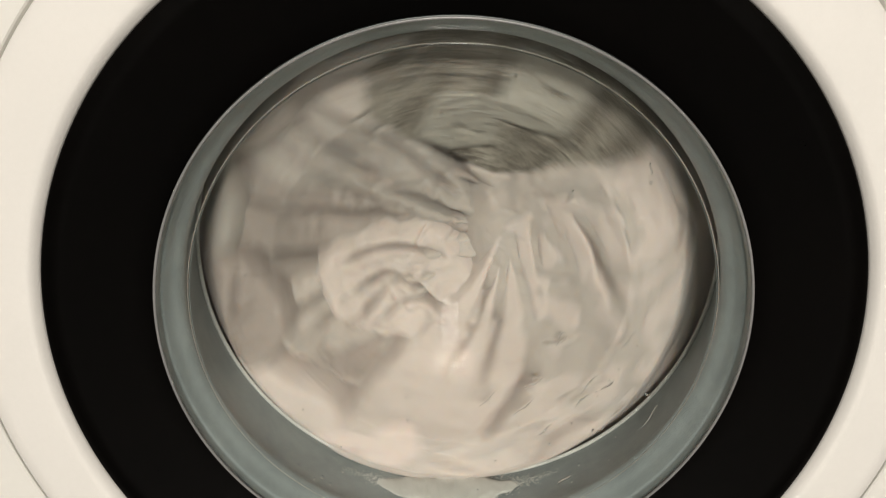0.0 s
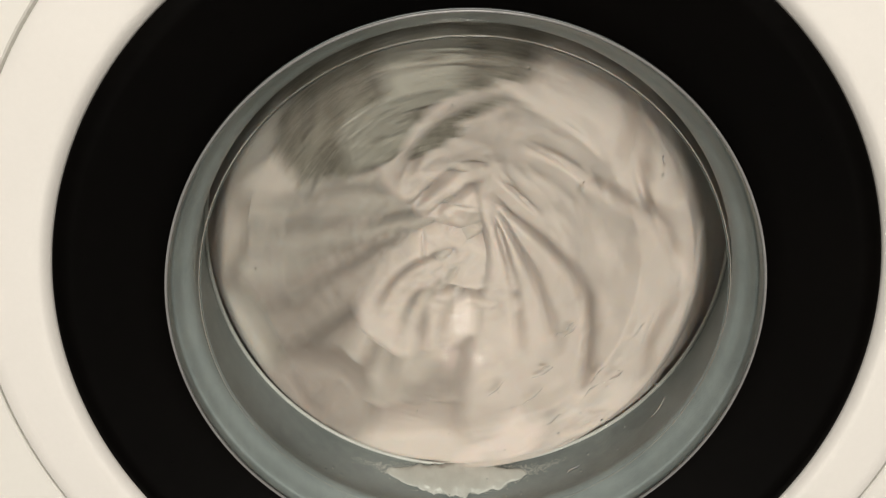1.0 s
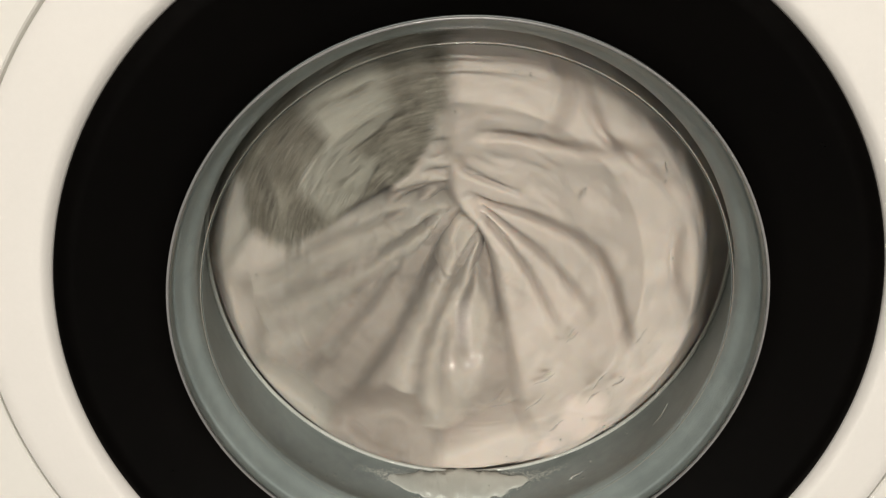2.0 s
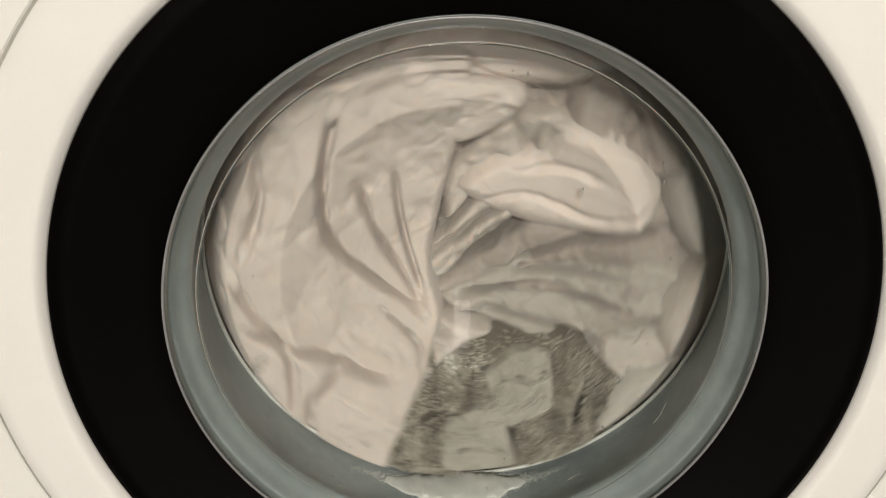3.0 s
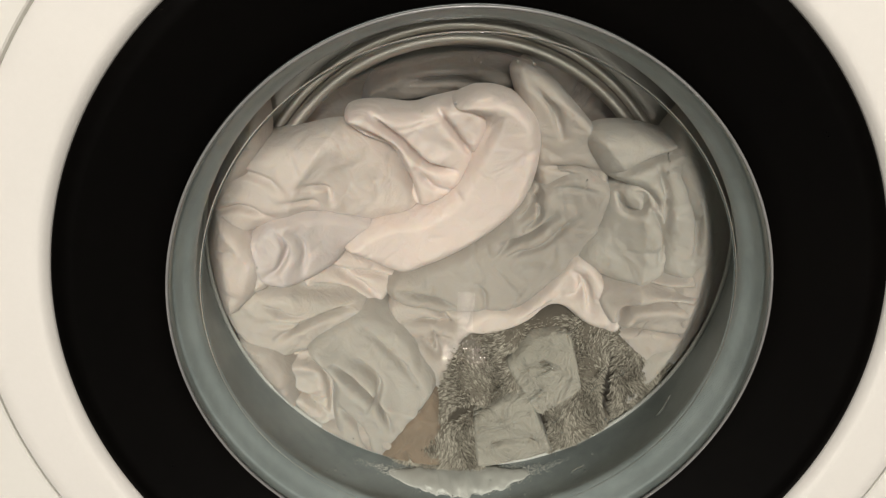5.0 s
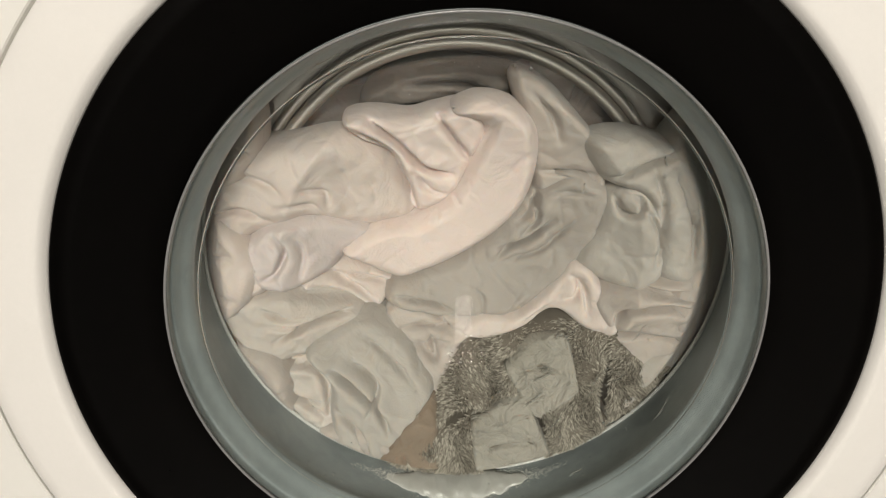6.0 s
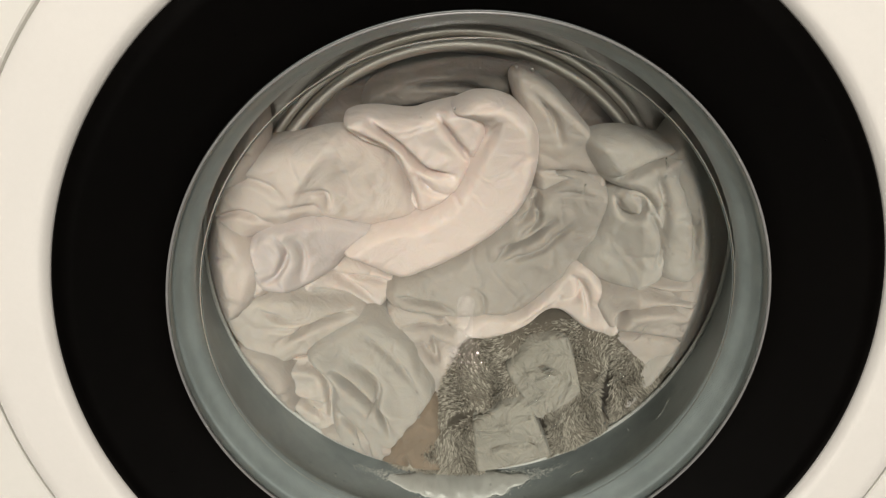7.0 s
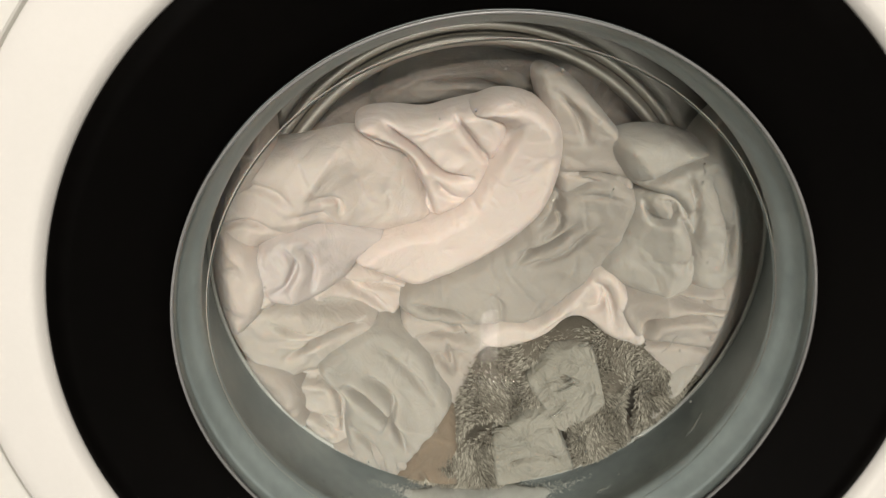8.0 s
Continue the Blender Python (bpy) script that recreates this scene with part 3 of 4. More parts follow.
garment("duvet_corner", "folded blush corner of a duvet cover", "laundry",
        [(-0.073, 0.094), (-0.059, 0.098), (-0.034, 0.094), (-0.017, 0.098), (0.005, 0.101), (0.016, 0.085), (0.007, 0.059), (-0.003, 0.037), (-0.029, 0.024), (-0.037, 0.048), (-0.046, 0.070), (-0.064, 0.082)], 0.151, 0.039, 0.022, PINK,
        creases=[([(-0.066, 0.088), (-0.046, 0.072), (-0.037, 0.048), (-0.029, 0.025)], .0022, .008), ([(-0.058, 0.095), (-0.041, 0.078), (-0.024, 0.059), (-0.005, 0.053)], .0024, .009), ([(-0.017, 0.098), (-0.005, 0.080), (0.009, 0.060)], .0022, .007), ([(-0.030, 0.056), (-0.020, 0.042), (-0.004, 0.037)], .003, .003)], seed=59, deep=0.06, early=3.25, tuck=-0.008, slide=-62, swing=-8, lag=0)
garment("bolster_case", "blush cotton roll curving over the pile", "laundry",
        [(-0.006, 0.098), (0.008, 0.108), (0.028, 0.105), (0.045, 0.089), (0.049, 0.065), (0.044, 0.036), (0.027, 0.012), (0.003, -0.006), (-0.021, -0.017), (-0.044, -0.021), (-0.067, -0.008), (-0.080, 0.003), (-0.059, 0.018), (-0.028, 0.023), (-0.005, 0.039), (0.007, 0.063), (0.015, 0.089)], 0.141, 0.042, 0.030, PINK,
        creases=[([(-0.005, 0.041), (-0.002, 0.036), (0.001, 0.033)], .002, .004), ([(-0.010, 0.084), (0.004, 0.087), (0.018, 0.097)], .003, .002), ([(0.009, 0.063), (0.019, 0.088), (0.024, 0.096)], .0022, .003)], seed=61, deep=0.06, early=3.25, slide=-62, swing=-8, lag=0)
garment("muslin_square", "pale lilac muslin curled at one corner", "laundry",
        [(-0.139, 0.012), (-0.129, 0.025), (-0.110, 0.030), (-0.084, 0.027), (-0.061, 0.015), (-0.079, 0.001), (-0.090, -0.010), (-0.110, -0.016), (-0.129, -0.015), (-0.137, -0.004)], 0.140, 0.029, 0.018, LILAC,
        creases=[([(-0.120, 0.024), (-0.114, 0.012), (-0.120, -0.002), (-0.128, -0.007)], .0022, .006), ([(-0.111, 0.024), (-0.104, 0.010), (-0.107, -0.011)], .0025, .003)], seed=67, deep=0.05, tuck=0.05, swing=-6, lag=.6)
garment("cream_scarf", "cream scarf pulled tight under the rolled cover", "laundry",
        [(-0.108, -0.021), (-0.084, -0.008), (-0.065, -0.016), (-0.043, -0.030), (-0.012, -0.030), (0.017, -0.015), (0.037, 0.008), (0.026, -0.015), (-0.004, -0.034), (-0.033, -0.039), (-0.050, -0.039), (-0.062, -0.049), (-0.082, -0.042)], 0.148, 0.021, 0.012, CREAM,
        creases=[([(-0.095, -0.011), (-0.075, -0.028), (-0.060, -0.043)], 0.002, 0.004), ([(-0.063, -0.019), (-0.044, -0.018), (-0.021, -0.016)], 0.002, 0.004), ([(-0.101, -0.024), (-0.081, -0.033), (-0.066, -0.048)], .002, .006), ([(-0.088, -0.017), (-0.069, -0.023), (-0.045, -0.033)], .0025, .004)], seed=71, deep=0.04, tuck=0.04, swing=-5, lag=.9)
garment("night_shirt", "white night shirt squeezed against the glass", "laundry",
        [(-0.173, 0.018), (-0.157, 0.010), (-0.131, 0.006), (-0.129, -0.015), (-0.145, -0.021), (-0.162, -0.019), (-0.173, -0.028), (-0.178, -0.006)], 0.137, 0.024, 0.016, CREAM,
        creases=[([(-0.165, 0.008), (-0.150, 0.006), (-0.131, 0.006)], .002, .005), ([(-0.172, -0.006), (-0.155, -0.010), (-0.137, -0.013)], .002, .005)], seed=73, deep=0.05, swing=-5, lag=1.2)
garment("white_t_shirt", "ecru t-shirt folded over itself", "laundry",
        [(-0.181, -0.020), (-0.159, -0.022), (-0.134, -0.021), (-0.105, -0.023), (-0.067, -0.044), (-0.096, -0.062), (-0.118, -0.069), (-0.135, -0.078), (-0.156, -0.083), (-0.170, -0.060)], 0.144, 0.029, 0.020, OFFWHITE,
        creases=[([(-0.136, -0.009), (-0.109, -0.022), (-0.068, -0.037)], 0.002, 0.006), ([(-0.126, -0.054), (-0.103, -0.043), (-0.073, -0.040)], 0.0024, 0.007), ([(-0.135, -0.028), (-0.117, -0.037), (-0.103, -0.037)], 0.002, 0.004), ([(-0.162, -0.025), (-0.156, -0.047), (-0.138, -0.070)], .003, .005), ([(-0.132, -0.041), (-0.108, -0.042), (-0.084, -0.041)], .003, .002)], seed=79, deep=0.03, swing=-2, lag=1.4)
garment("dress_shirt", "crumpled white dress shirt low in the drum", "laundry",
        [(-0.179, -0.062), (-0.157, -0.085), (-0.136, -0.077), (-0.109, -0.071), (-0.087, -0.086), (-0.090, -0.146), (-0.096, -0.167), (-0.134, -0.161), (-0.161, -0.129)], 0.147, 0.029, 0.018, OFFWHITE,
        creases=[([(-0.102, -0.051), (-0.086, -0.066), (-0.085, -0.109)], 0.002, 0.006), ([(-0.119, -0.063), (-0.098, -0.072), (-0.086, -0.071)], 0.0022, 0.006), ([(-0.133, -0.084), (-0.115, -0.098), (-0.093, -0.117)], 0.0022, 0.005), ([(-0.136, -0.077), (-0.109, -0.073), (-0.095, -0.086), (-0.092, -0.115)], .0025, .007), ([(-0.146, -0.101), (-0.121, -0.099), (-0.096, -0.103)], .003, .006), ([(-0.130, -0.110), (-0.115, -0.130), (-0.099, -0.146)], .003, .006), ([(-0.157, -0.090), (-0.147, -0.114), (-0.124, -0.140)], .003, .004)], crumple=0.4, seed=83, deep=0.03, swing=-2, lag=1.8)
garment("cushion_cover", "grey-white cushion cover with a hanging corner", "laundry",
        [(-0.105, -0.061), (-0.084, -0.049), (-0.063, -0.045), (-0.039, -0.064), (-0.026, -0.084), (-0.020, -0.102), (-0.047, -0.136), (-0.066, -0.160), (-0.085, -0.145), (-0.090, -0.115), (-0.090, -0.084)], 0.138, 0.032, 0.018, GREYISH,
        creases=[([(-0.068, -0.056), (-0.049, -0.074), (-0.031, -0.094)], 0.002, 0.004), ([(-0.075, -0.072), (-0.058, -0.090), (-0.065, -0.108)], 0.0022, 0.006), ([(-0.089, -0.073), (-0.074, -0.087), (-0.058, -0.104), (-0.050, -0.123)], .0028, .008), ([(-0.049, -0.049), (-0.033, -0.067), (-0.028, -0.085)], .0022, .006), ([(-0.087, -0.103), (-0.071, -0.123), (-0.064, -0.148)], .003, .004)], seed=89, deep=0.03, swing=0, lag=2.2)


# ---- loose cloth round the edge of the pile ----
for k, (ang, size, mat, nm, lab) in enumerate((
        (180, 0.052, CREAM, "pillow_sham", "cream pillow sham squeezed against the drum wall"),
        (212, 0.050, ECRU, "vest", "ecru vest wedged at the rim of the drum"),
        (243, 0.050, ECRU, "undershirt", "ecru undershirt wedged at the rim of the drum"),
        (270, 0.048, TAUPE, "terry_washcloth", "taupe terry washcloth at the bottom of the drum"),
        (298, 0.050, TAUPE, "terry_mitt", "taupe terry wash mitt at the bottom of the drum"),
        (326, 0.050, GREYISH, "tea_towel", "grey-white tea towel wedged at the drum's rim"),
        (353, 0.050, ECRU, "apron", "ecru apron squeezed against the drum wall"),
        (22, 0.050, GREYISH, "linen_cloth", "grey-white linen cloth squeezed against the drum wall"),
        (150, 0.045, CREAM, "camisole", "cream cotton camisole squeezed against the drum wall"))):
    a = radians(ang)
    cx, cz = 0.188 * math.cos(a), 0.188 * math.sin(a)
    rng = np.random.RandomState(200 + k)
    shape = [(cx + size * rng.uniform(0.85, 1.1) * math.cos(q), cz + size * rng.uniform(0.85, 1.1) * math.sin(q))
             for q in np.linspace(0, 2 * math.pi, 9)[:-1]]
    folds = [([(cx + 0.03 * math.cos(a + s) - 0.03, cz + 0.03 * math.sin(a + s)), (cx + 0.01, cz + 0.008 * s), (cx + 0.04, cz + 0.02 * s)], 0.003, 0.006)
             for s in (-1.0, 0.6)]
    garment(nm, lab, "laundry", shape, 0.139, 0.034, 0.024, mat, creases=folds, seed=100 + k, swing=-1, lag=k, step=0.0025, rough=0.003)

# the large sheet that covers the pile while it tumbles
garment("flat_sheet", "large cream flat sheet pleated towards the axis", "laundry",
        [(-0.025, 0.142), (-0.023, 0.045), (-0.020, -0.007), (-0.004, -0.044), (-0.007, -0.082), (-0.017, -0.128), (-0.032, -0.184), (-0.091, -0.183), (-0.150, -0.125), (-0.196, -0.046), (-0.190, 0.025), (-0.157, 0.091), (-0.101, 0.132), (-0.060, 0.145)], 0.141, 0.038, 0.016, SHEET,
        creases=[([(-0.096, 0.112), (-0.099, 0.080), (-0.099, 0.043), (-0.089, 0.004), (-0.052, -0.024), (-0.015, -0.044)], 0.0046, 0.0112), ([(-0.079, 0.047), (-0.059, 0.010), (-0.019, -0.038)], 0.0039, 0.0087), ([(-0.057, 0.061), (-0.044, 0.017), (-0.019, -0.032)], 0.0039, 0.0087),
                 ([(-0.136, -0.060), (-0.085, -0.072), (-0.049, -0.086), (-0.029, -0.089)], 0.0046, 0.0087), ([(-0.157, -0.008), (-0.134, -0.042), (-0.101, -0.079), (-0.092, -0.126)], 0.0057, 0.0062), ([(-0.049, -0.041), (-0.017, -0.064), (-0.011, -0.082)], 0.0034, 0.0062),
                 ([(-0.065, -0.079), (-0.083, -0.107), (-0.072, -0.152)], 0.0046, 0.0074), ([(-0.117, -0.078), (-0.132, -0.111), (-0.114, -0.151)], 0.0046, 0.0062), ([(-0.142, 0.062), (-0.135, 0.024), (-0.143, -0.016)], 0.0057, 0.0050)], seed=91, swing=-9, lag=0.4, sink=0.12, drop=0.11, rough=.003)
# the throw's darkened colour imitates the dark hollow between tumbling folds
garment("bed_throw", "grey taupe bed throw in radial folds, darkened like a shaded hollow", "laundry",
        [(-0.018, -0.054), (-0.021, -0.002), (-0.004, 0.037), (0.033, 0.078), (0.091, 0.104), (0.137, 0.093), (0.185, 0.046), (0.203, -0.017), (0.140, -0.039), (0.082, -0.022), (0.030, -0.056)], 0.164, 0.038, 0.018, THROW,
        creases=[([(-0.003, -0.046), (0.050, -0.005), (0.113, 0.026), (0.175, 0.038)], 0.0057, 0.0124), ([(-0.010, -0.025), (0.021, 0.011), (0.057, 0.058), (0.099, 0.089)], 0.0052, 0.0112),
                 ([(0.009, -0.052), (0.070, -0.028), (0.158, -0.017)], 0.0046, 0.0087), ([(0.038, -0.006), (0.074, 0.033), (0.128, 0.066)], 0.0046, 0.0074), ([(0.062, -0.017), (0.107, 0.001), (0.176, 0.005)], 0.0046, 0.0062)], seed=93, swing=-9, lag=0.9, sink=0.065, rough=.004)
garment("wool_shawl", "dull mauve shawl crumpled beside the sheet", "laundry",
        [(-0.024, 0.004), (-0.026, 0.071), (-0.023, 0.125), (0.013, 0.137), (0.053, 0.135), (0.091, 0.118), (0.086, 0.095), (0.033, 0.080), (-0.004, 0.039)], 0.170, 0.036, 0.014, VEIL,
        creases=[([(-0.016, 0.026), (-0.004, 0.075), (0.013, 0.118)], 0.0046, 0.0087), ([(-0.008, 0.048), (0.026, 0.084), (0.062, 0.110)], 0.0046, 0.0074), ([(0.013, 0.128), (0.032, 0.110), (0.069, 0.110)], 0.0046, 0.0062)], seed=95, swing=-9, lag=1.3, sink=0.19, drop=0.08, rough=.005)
garment("pillow_slip", "pale pillow slip gathered into a ridge towards the axis", "laundry",
        [(-0.024, -0.025), (-0.014, 0.017), (-0.021, 0.052), (-0.010, 0.089), (0.012, 0.117), (0.045, 0.125), (0.069, 0.107), (0.061, 0.082), (0.040, 0.049), (0.017, 0.015), (0.0, -0.022)], 0.158, 0.042, 0.022, ECRU,
        creases=[([(-0.020, -0.012), (0.009, 0.028), (0.032, 0.064), (0.044, 0.101)], .004, .012), ([(-0.017, 0.008), (0.002, 0.047), (0.006, 0.081)], .0034, .010), ([(0.012, 0.050), (0.022, 0.080), (0.024, 0.108)], .003, .008)], seed=97, swing=-9, lag=1.1, sink=0.14, drop=0.11, rough=.004, crumple=1.0)
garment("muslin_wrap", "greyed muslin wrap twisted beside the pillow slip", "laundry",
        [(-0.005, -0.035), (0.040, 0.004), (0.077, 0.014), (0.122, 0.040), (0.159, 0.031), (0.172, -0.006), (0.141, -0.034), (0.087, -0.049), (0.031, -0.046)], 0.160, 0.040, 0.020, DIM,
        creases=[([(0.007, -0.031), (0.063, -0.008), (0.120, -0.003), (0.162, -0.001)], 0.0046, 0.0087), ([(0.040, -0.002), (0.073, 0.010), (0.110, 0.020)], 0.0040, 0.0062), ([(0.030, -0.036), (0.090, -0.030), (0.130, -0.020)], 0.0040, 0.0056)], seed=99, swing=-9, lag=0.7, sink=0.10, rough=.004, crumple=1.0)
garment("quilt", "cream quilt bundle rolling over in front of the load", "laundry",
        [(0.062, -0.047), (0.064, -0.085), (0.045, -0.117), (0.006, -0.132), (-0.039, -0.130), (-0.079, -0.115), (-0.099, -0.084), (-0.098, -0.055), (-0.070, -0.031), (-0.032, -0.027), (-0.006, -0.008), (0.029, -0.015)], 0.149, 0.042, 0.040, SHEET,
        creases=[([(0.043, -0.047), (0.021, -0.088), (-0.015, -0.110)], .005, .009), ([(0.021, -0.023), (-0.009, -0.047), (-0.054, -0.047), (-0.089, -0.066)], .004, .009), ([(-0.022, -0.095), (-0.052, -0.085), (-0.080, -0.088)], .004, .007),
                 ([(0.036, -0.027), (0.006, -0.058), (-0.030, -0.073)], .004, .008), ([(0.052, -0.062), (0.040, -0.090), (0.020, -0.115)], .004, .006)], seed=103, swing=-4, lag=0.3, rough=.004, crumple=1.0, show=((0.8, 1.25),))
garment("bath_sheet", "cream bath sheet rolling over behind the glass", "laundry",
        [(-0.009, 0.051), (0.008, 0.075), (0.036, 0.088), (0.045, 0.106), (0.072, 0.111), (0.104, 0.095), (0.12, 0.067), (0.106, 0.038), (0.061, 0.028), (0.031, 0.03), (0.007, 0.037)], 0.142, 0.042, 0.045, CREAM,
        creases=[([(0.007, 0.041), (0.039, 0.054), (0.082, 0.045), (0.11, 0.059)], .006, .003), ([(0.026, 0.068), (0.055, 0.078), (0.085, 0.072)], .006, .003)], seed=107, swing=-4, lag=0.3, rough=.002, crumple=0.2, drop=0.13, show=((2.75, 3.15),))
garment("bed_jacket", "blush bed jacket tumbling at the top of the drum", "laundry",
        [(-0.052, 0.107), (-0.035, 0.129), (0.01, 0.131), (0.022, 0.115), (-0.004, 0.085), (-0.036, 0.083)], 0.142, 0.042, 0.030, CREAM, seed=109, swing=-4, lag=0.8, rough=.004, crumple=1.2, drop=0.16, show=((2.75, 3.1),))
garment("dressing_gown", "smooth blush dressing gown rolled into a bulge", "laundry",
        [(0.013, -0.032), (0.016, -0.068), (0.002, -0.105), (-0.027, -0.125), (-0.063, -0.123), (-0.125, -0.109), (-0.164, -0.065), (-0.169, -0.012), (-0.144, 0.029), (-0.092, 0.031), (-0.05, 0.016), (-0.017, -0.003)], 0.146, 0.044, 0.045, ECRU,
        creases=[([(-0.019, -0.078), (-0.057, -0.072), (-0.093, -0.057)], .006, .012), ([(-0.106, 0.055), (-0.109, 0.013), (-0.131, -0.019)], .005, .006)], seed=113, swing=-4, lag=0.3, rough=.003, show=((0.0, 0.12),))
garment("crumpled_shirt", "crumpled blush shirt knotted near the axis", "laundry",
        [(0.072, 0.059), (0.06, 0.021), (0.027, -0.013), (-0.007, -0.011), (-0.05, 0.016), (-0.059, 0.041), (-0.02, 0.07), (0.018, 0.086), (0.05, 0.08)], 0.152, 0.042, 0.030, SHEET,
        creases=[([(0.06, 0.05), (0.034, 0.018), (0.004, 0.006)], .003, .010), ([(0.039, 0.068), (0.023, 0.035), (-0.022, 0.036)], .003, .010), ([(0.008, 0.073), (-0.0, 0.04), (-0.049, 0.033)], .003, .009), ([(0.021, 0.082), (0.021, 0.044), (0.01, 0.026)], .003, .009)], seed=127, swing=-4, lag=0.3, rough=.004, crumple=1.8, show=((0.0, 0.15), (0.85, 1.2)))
# cloth that fills the upper part while the drum spins and slides to the back when it stops
for k, (ang, rad, size, mat, nm, lab) in enumerate((
        (52, 0.168, 0.056, VEIL, "curtain", "dull mauve curtain slipping to the back of the drum"),
        (80, 0.176, 0.056, CREAM, "tablecloth", "cream tablecloth slipping to the back of the drum"),
        (106, 0.176, 0.056, PINK, "blanket_cover", "blush blanket cover slipping to the back of the drum"),
        (130, 0.172, 0.052, CREAM, "bed_skirt", "cream bed skirt slipping to the back of the drum"),
        (66, 0.112, 0.050, VEIL, "dish_cloth", "dull mauve dish cloth slipping to the back"),
        (96, 0.118, 0.050, ECRU, "pyjama_top", "ecru pyjama top slipping to the back"))):
    a = radians(ang)
    cx, cz = rad * math.cos(a), rad * math.sin(a)
    rng = np.random.RandomState(300 + k)
    shape = [(cx + size * rng.uniform(0.85, 1.15) * math.cos(q), cz + size * rng.uniform(0.85, 1.15) * math.sin(q))
             for q in np.linspace(0, 2 * math.pi, 9)[:-1]]
    folds = []
    for s in range(3):
        q = rng.uniform(0, 3.1)
        ox, oz = rng.uniform(-0.02, 0.02, 2)
        folds.append(([(cx + ox - 0.045 * math.cos(q), cz + oz - 0.045 * math.sin(q)), (cx + ox + rng.uniform(-0.008, 0.008), cz + oz),
                       (cx + ox + 0.045 * math.cos(q), cz + oz + 0.045 * math.sin(q))], 0.0028, 0.007))
    garment(nm, lab, "laundry", shape, 0.142 if rad > 0.15 else 0.178, 0.036, 0.022, mat, creases=folds, seed=130 + k, swing=-2, lag=1 + k, sink=0.075 if ang == 52 else 0.15, drop=0.0 if ang == 52 else 0.14, tuck=-0.06 if ang == 52 else 0.0, step=0.0022, rough=0.003)

# ---- pile of the terry towels ----
def terry_pile(towel, count, bare=()):
    me = towel.data
    co = np.array([v.co for v in me.vertices])
    nr = np.array([v.normal for v in me.vertices])
    rng = np.random.RandomState(5)
    free = nr[:, 1] < -0.25
    for line in bare:
        free &= ~inside(co[:, 0], co[:, 2], np.array(line))
    pick = np.nonzero(free)[0]
    verts, faces = [], []
    for n in rng.choice(pick, count):
        root, up = Vector(co[n]) + Vector(rng.uniform(-0.0009, 0.0009, 3)), Vector(nr[n])
        comb = 0.6 * math.sin(co[n][0] * 160) + 0.5 * math.sin(co[n][2] * 130 + co[n][0] * 60)
        tip = (0.55 * up + Vector((comb + rng.uniform(-0.35, 0.35), -0.1, -0.55 + 0.5 * math.sin(co[n][0] * 210 + 40 * co[n][2]) + rng.uniform(-0.3, 0.3)))).normalized()
        s1 = tip.orthogonal().normalized()
        s2 = tip.cross(s1)
        w, ln = rng.uniform(0.0006, 0.0010), rng.uniform(0.0022, 0.0042)
        base = len(verts)
        for q in (0, 2.1, 4.2):
            verts.append(root + w * (math.cos(q) * s1 + math.sin(q) * s2) - 0.0008 * up)
        verts.append(root + tip * ln)
        faces += [(base, base + 1, base + 3), (base + 1, base + 2, base + 3), (base + 2, base, base + 3)]
    me = bpy.data.meshes.new("pile")
    me.from_pydata(verts, [], faces)
    me.materials.append(TUFT)
    pile = tagged(new("pile", me), "taupe and cream terry loops", kind="stuff")
    pile.parent = towel


for towel, count in ((terry, 56000), (bpy.data.objects["terry_washcloth"], 12000), (bpy.data.objects["terry_mitt"], 12000)):
    terry_pile(towel, count, (BAND_LINE, END_LINE))

# ---- foam and drops ----
foam = tagged(new("soap_foam"), "white soap foam lying in the door seal", "foam")
foam.location = (0, 0, ZC)
bm = bmesh.new()
rings = []
for k in range(97):
    u = k / 48 - 1
    a = radians(-91 + 18 * u)
    s = (0.0006 + 0.0050 * max(0.0, 1 - u * u) ** 1.0) * (1 + 0.25 * noise.noise((6 * u, 0, 3)))
    ring = []
    for q in range(24):
        c = 2 * math.pi * q / 24
        lump = 1 + 0.3 * noise.noise((9 * u, 1.5 * math.cos(c), 1.5 * math.sin(c))) + 0.14 * noise.noise((40 * u, 4 * math.cos(c), 4 * math.sin(c)))
        rr, yy = 0.1604 - 0.3 * s - 0.42 * s * lump * math.sin(c), 0.0775 + 2.9 * s * lump * math.cos(c)
        ring.append(bm.verts.new((rr * math.cos(a), yy, rr * math.sin(a))))
    rings.append(ring)
for a, b in zip(rings, rings[1:]):
    for q in range(24):
        bm.faces.new((a[q], a[(q + 1) % 24], b[(q + 1) % 24], b[q]))
bm.faces.new(rings[0])
bm.faces.new(rings[-1])
froth = part("froth", bm, FOAM, foam)


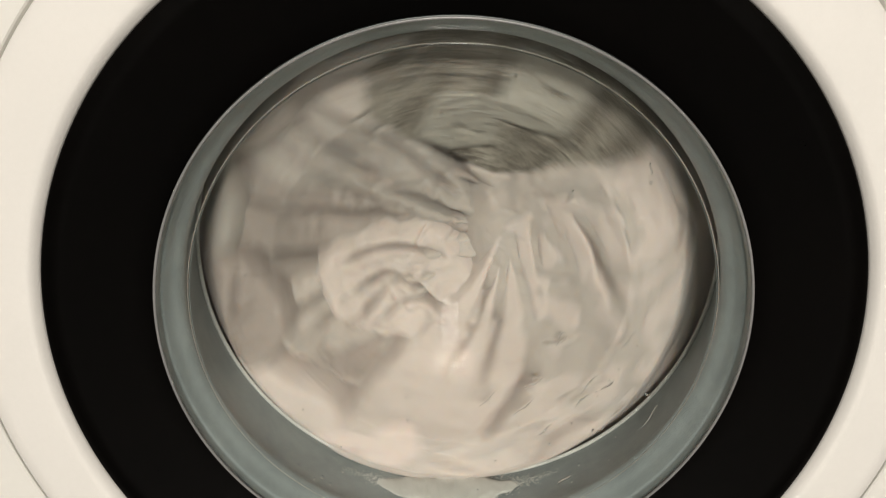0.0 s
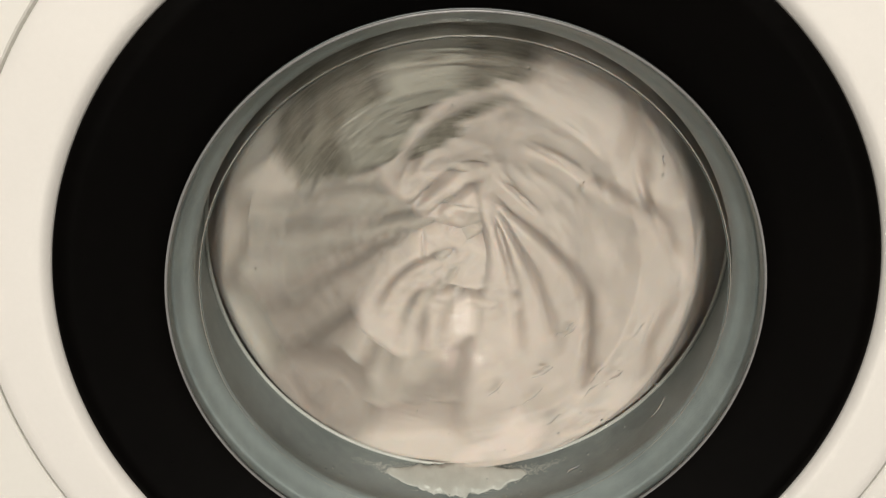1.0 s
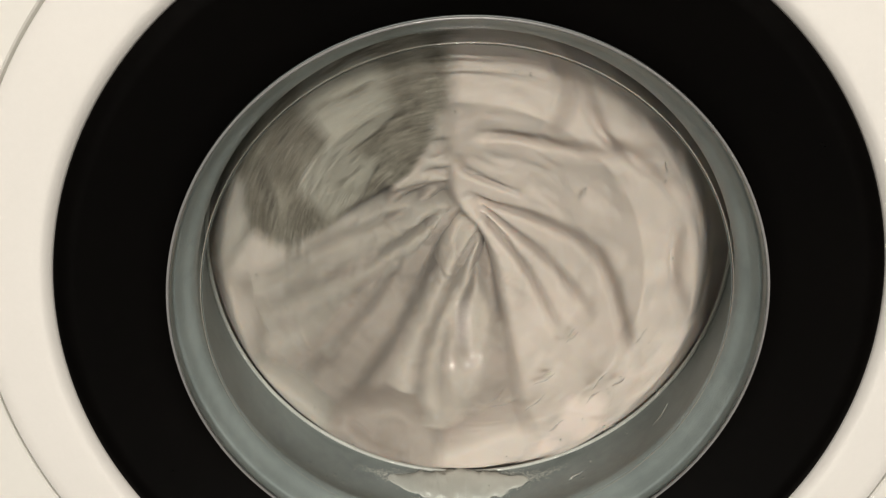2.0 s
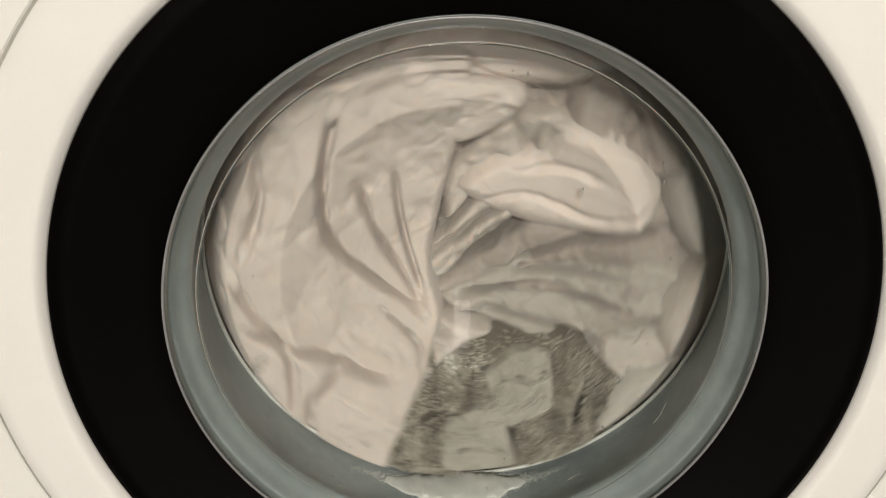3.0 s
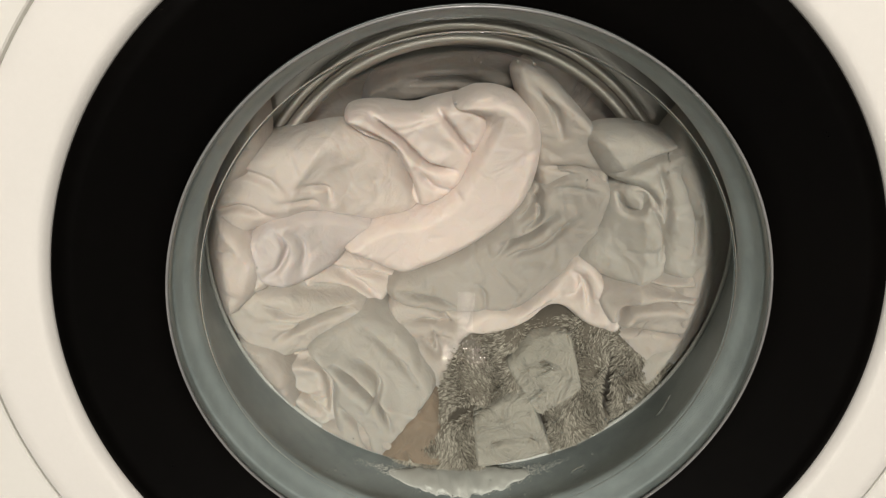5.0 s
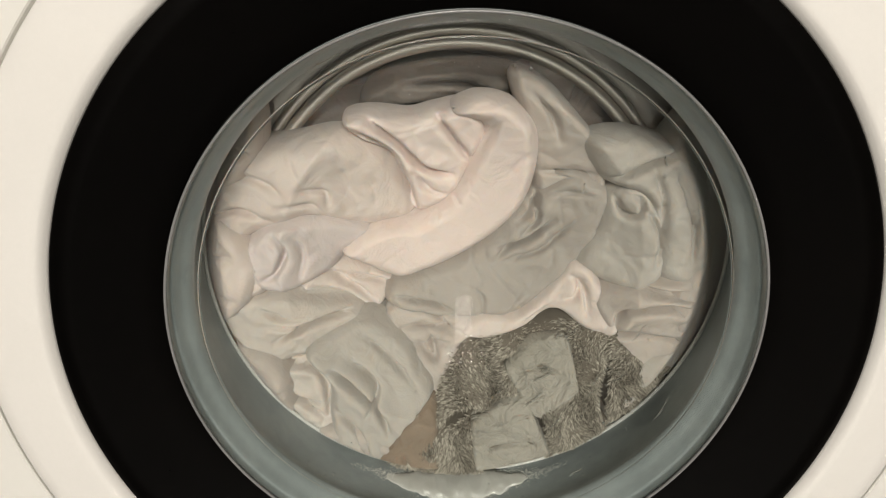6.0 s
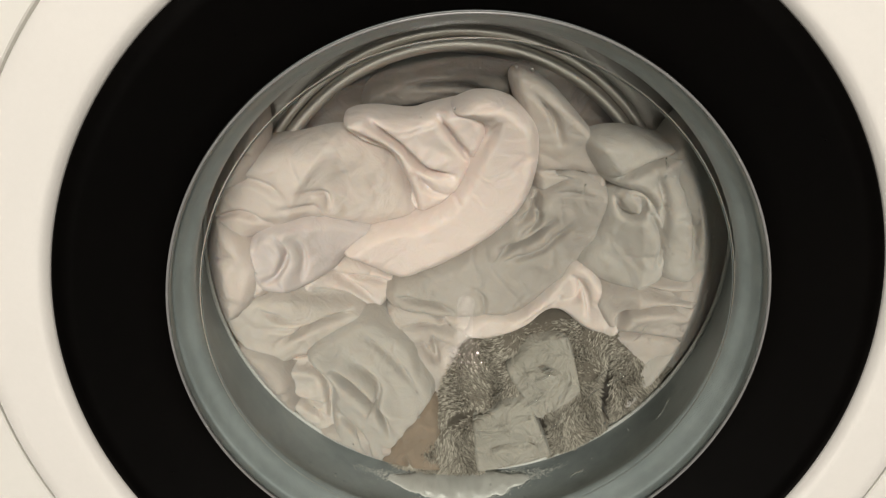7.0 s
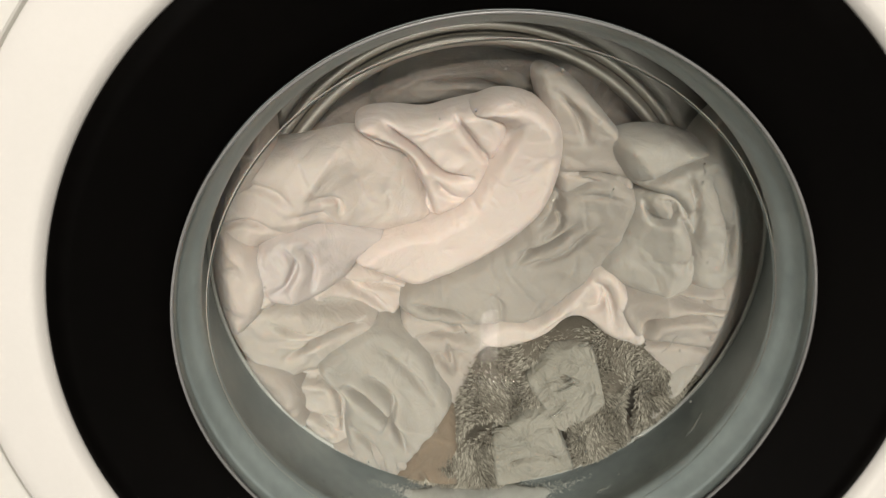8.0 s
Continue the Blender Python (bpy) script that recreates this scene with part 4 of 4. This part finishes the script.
def bubbles(count):
    """Loose bubbles that thin out from the middle of the foam."""
    rng = np.random.RandomState(17)
    ball = bmesh.new()
    bmesh.ops.create_icosphere(ball, subdivisions=1, radius=1.0)
    base = np.array([v.co for v in ball.verts])
    tris = np.array([[v.index for v in f.verts] for f in ball.faces])
    ball.free()
    verts, faces = [], []
    for k in range(count):
        u = rng.normal(0, 0.5)
        w = rng.normal(0, 1) * max(0.25, 1.15 - 0.8 * abs(u))
        if abs(u) > 1.35 or abs(w) > 2.2:
            continue
        a = radians(-91 + 21 * u)
        y = min(0.079 + 0.0078 * w, 0.0935)
        s = rng.uniform(0.00018, 0.0005) * (1.25 - 0.5 * abs(u))
        deep = max(0.0, (1 - u * u) * (1 - (w / 2.2) ** 2))
        r = seal_floor(y) - 0.0016 * deep * rng.uniform(0, 1)
        verts.append(base * s * np.array((1.2, 1.1, 0.8)) + np.array((r * math.cos(a) + 0.0015, y, r * math.sin(a) + 0.0005)))
        faces.append(tris + len(base) * (len(verts) - 1))
    me = bpy.data.meshes.new("bubbles")
    me.from_pydata(np.vstack(verts).tolist(), [], np.vstack(faces).tolist())
    me.polygons.foreach_set("use_smooth", [True] * len(me.polygons))
    me.materials.append(FOAM)
    ob = tagged(new("bubbles", me), "fine white soap bubbles", kind="stuff")
    ob.parent = foam


def seal_floor(y):
    """Radius of the seal's lower inner side at this depth, less its hang."""
    hang = 0.0085 * max(0.0, min(1.0, (y - 0.045) / 0.045))
    return float(np.interp(y, (0.051, 0.064, 0.082, 0.094), (0.1580, 0.1638, 0.1678, 0.1698))) - hang


bubbles(6000)

drops = tagged(new("water_drops"), "clear water drops clinging inside the glass bowl", "water")
drops.location = (0, 0, ZC)
for k in range(46):
    a = random.uniform(0, 2 * math.pi) if k > 22 else radians(random.uniform(200, 340))
    r = random.uniform(0.095, 0.146) if k > 22 else random.uniform(0.115, 0.148)
    s = random.uniform(0.0004, 0.0010)
    y = BOWL_Y + math.sqrt(BOWL_R ** 2 - r * r)
    c = Vector((r * math.cos(a), y, r * math.sin(a)))
    bm = bmesh.new()
    bmesh.ops.create_icosphere(bm, subdivisions=2, radius=s)
    for v in bm.verts:
        v.co.z *= 1.25
        v.co += c
    part("drop", bm, WATER, drops)
for k in range(17):
    # thin water trails inside the bowl, added to imitate its bright refraction streaks
    low = k < 15
    a = radians(random.uniform(285, 350)) if low else random.uniform(0, 2 * math.pi)
    r = random.uniform(0.085, 0.146)
    c = Vector((r * math.cos(a), BOWL_Y + math.sqrt(BOWL_R ** 2 - r * r), r * math.sin(a)))
    out = (c - Vector((0, BOWL_Y, 0))).normalized()
    along = (Vector((random.uniform(0.3, 1.0), 0, random.uniform(0.5, 1.0))) if low else Vector((random.uniform(-1, 1), 0, random.uniform(-1, 1)))).normalized()
    along = (along - along.dot(out) * out).normalized()
    side = out.cross(along)
    ln, w = random.uniform(0.003, 0.010), random.uniform(0.00035, 0.0007)
    bm = bmesh.new()
    bmesh.ops.create_icosphere(bm, subdivisions=2, radius=1.0)
    for v in bm.verts:
        q = v.co.copy()
        v.co = c + along * q.x * ln + side * (q.y * w + 0.0006 * math.sin(3 * q.x + k)) + out * q.z * w
    part("streak_trail", bm, WATER, drops)


# ---- moving things ----
# turn of the load about the drum axis, in degrees, against the clock as the camera sees it
TURN = [(0.0, 145), (0.1, 115), (0.2, 85), (0.3, 55), (0.4, 28), (0.5, -3), (0.6, -40), (0.7, -70), (0.8, -105), (0.9, -142),
        (1.0, -180), (1.1, -213), (1.2, -248), (1.3, -286), (1.4, -325), (1.5, -357), (1.6, -393), (1.7, -427), (1.9, -490), (2.1, -547),
        (2.3, -598), (2.5, -644), (2.7, -683), (2.8, -700), (2.9, -713), (3.0, -724), (3.1, -739), (3.2, -753), (3.3, -763), (3.4, -767), (3.5, -768),
        (3.6, -768), (3.9, -768), (4.0, -758), (4.1, -748), (4.2, -736), (4.3, -727), (4.4, -721.5), (4.5, -720), (4.7, -720), (5.8, -720), (8.0, -720)]


def motions():
    walk(drum, [(t, pose(0, 0, 0, 0, -a, 0)) for t, a in TURN])
    for ob, swing, lag, sink, deep, slide, early, tuck, show, drop in LOAD:
        rows = []
        for t, a in TURN:
            k = max(0.0, min(1.0, (4.45 - t) / 0.6))                      # how far the pile is from its rest
            tumble = max(0.0, min(1.0, (3.3 - t) / 0.2))
            roll = max(0.0, min(1.0, (3.32 - t) / 0.32))                  # cloth that has not yet tumbled over
            w = 2 * math.pi * t * 0.97 + lag
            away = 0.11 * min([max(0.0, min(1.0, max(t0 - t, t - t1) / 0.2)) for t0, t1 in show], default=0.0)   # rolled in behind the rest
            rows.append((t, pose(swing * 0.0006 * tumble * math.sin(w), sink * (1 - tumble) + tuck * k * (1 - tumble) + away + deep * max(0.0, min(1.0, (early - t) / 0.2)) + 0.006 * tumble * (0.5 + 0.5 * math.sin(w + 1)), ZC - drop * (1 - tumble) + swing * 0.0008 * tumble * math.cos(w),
                                 0, -(a + k * swing + slide * roll + tumble * 0.6 * swing * math.sin(w)), 0)))
        walk(ob, rows)


motions()
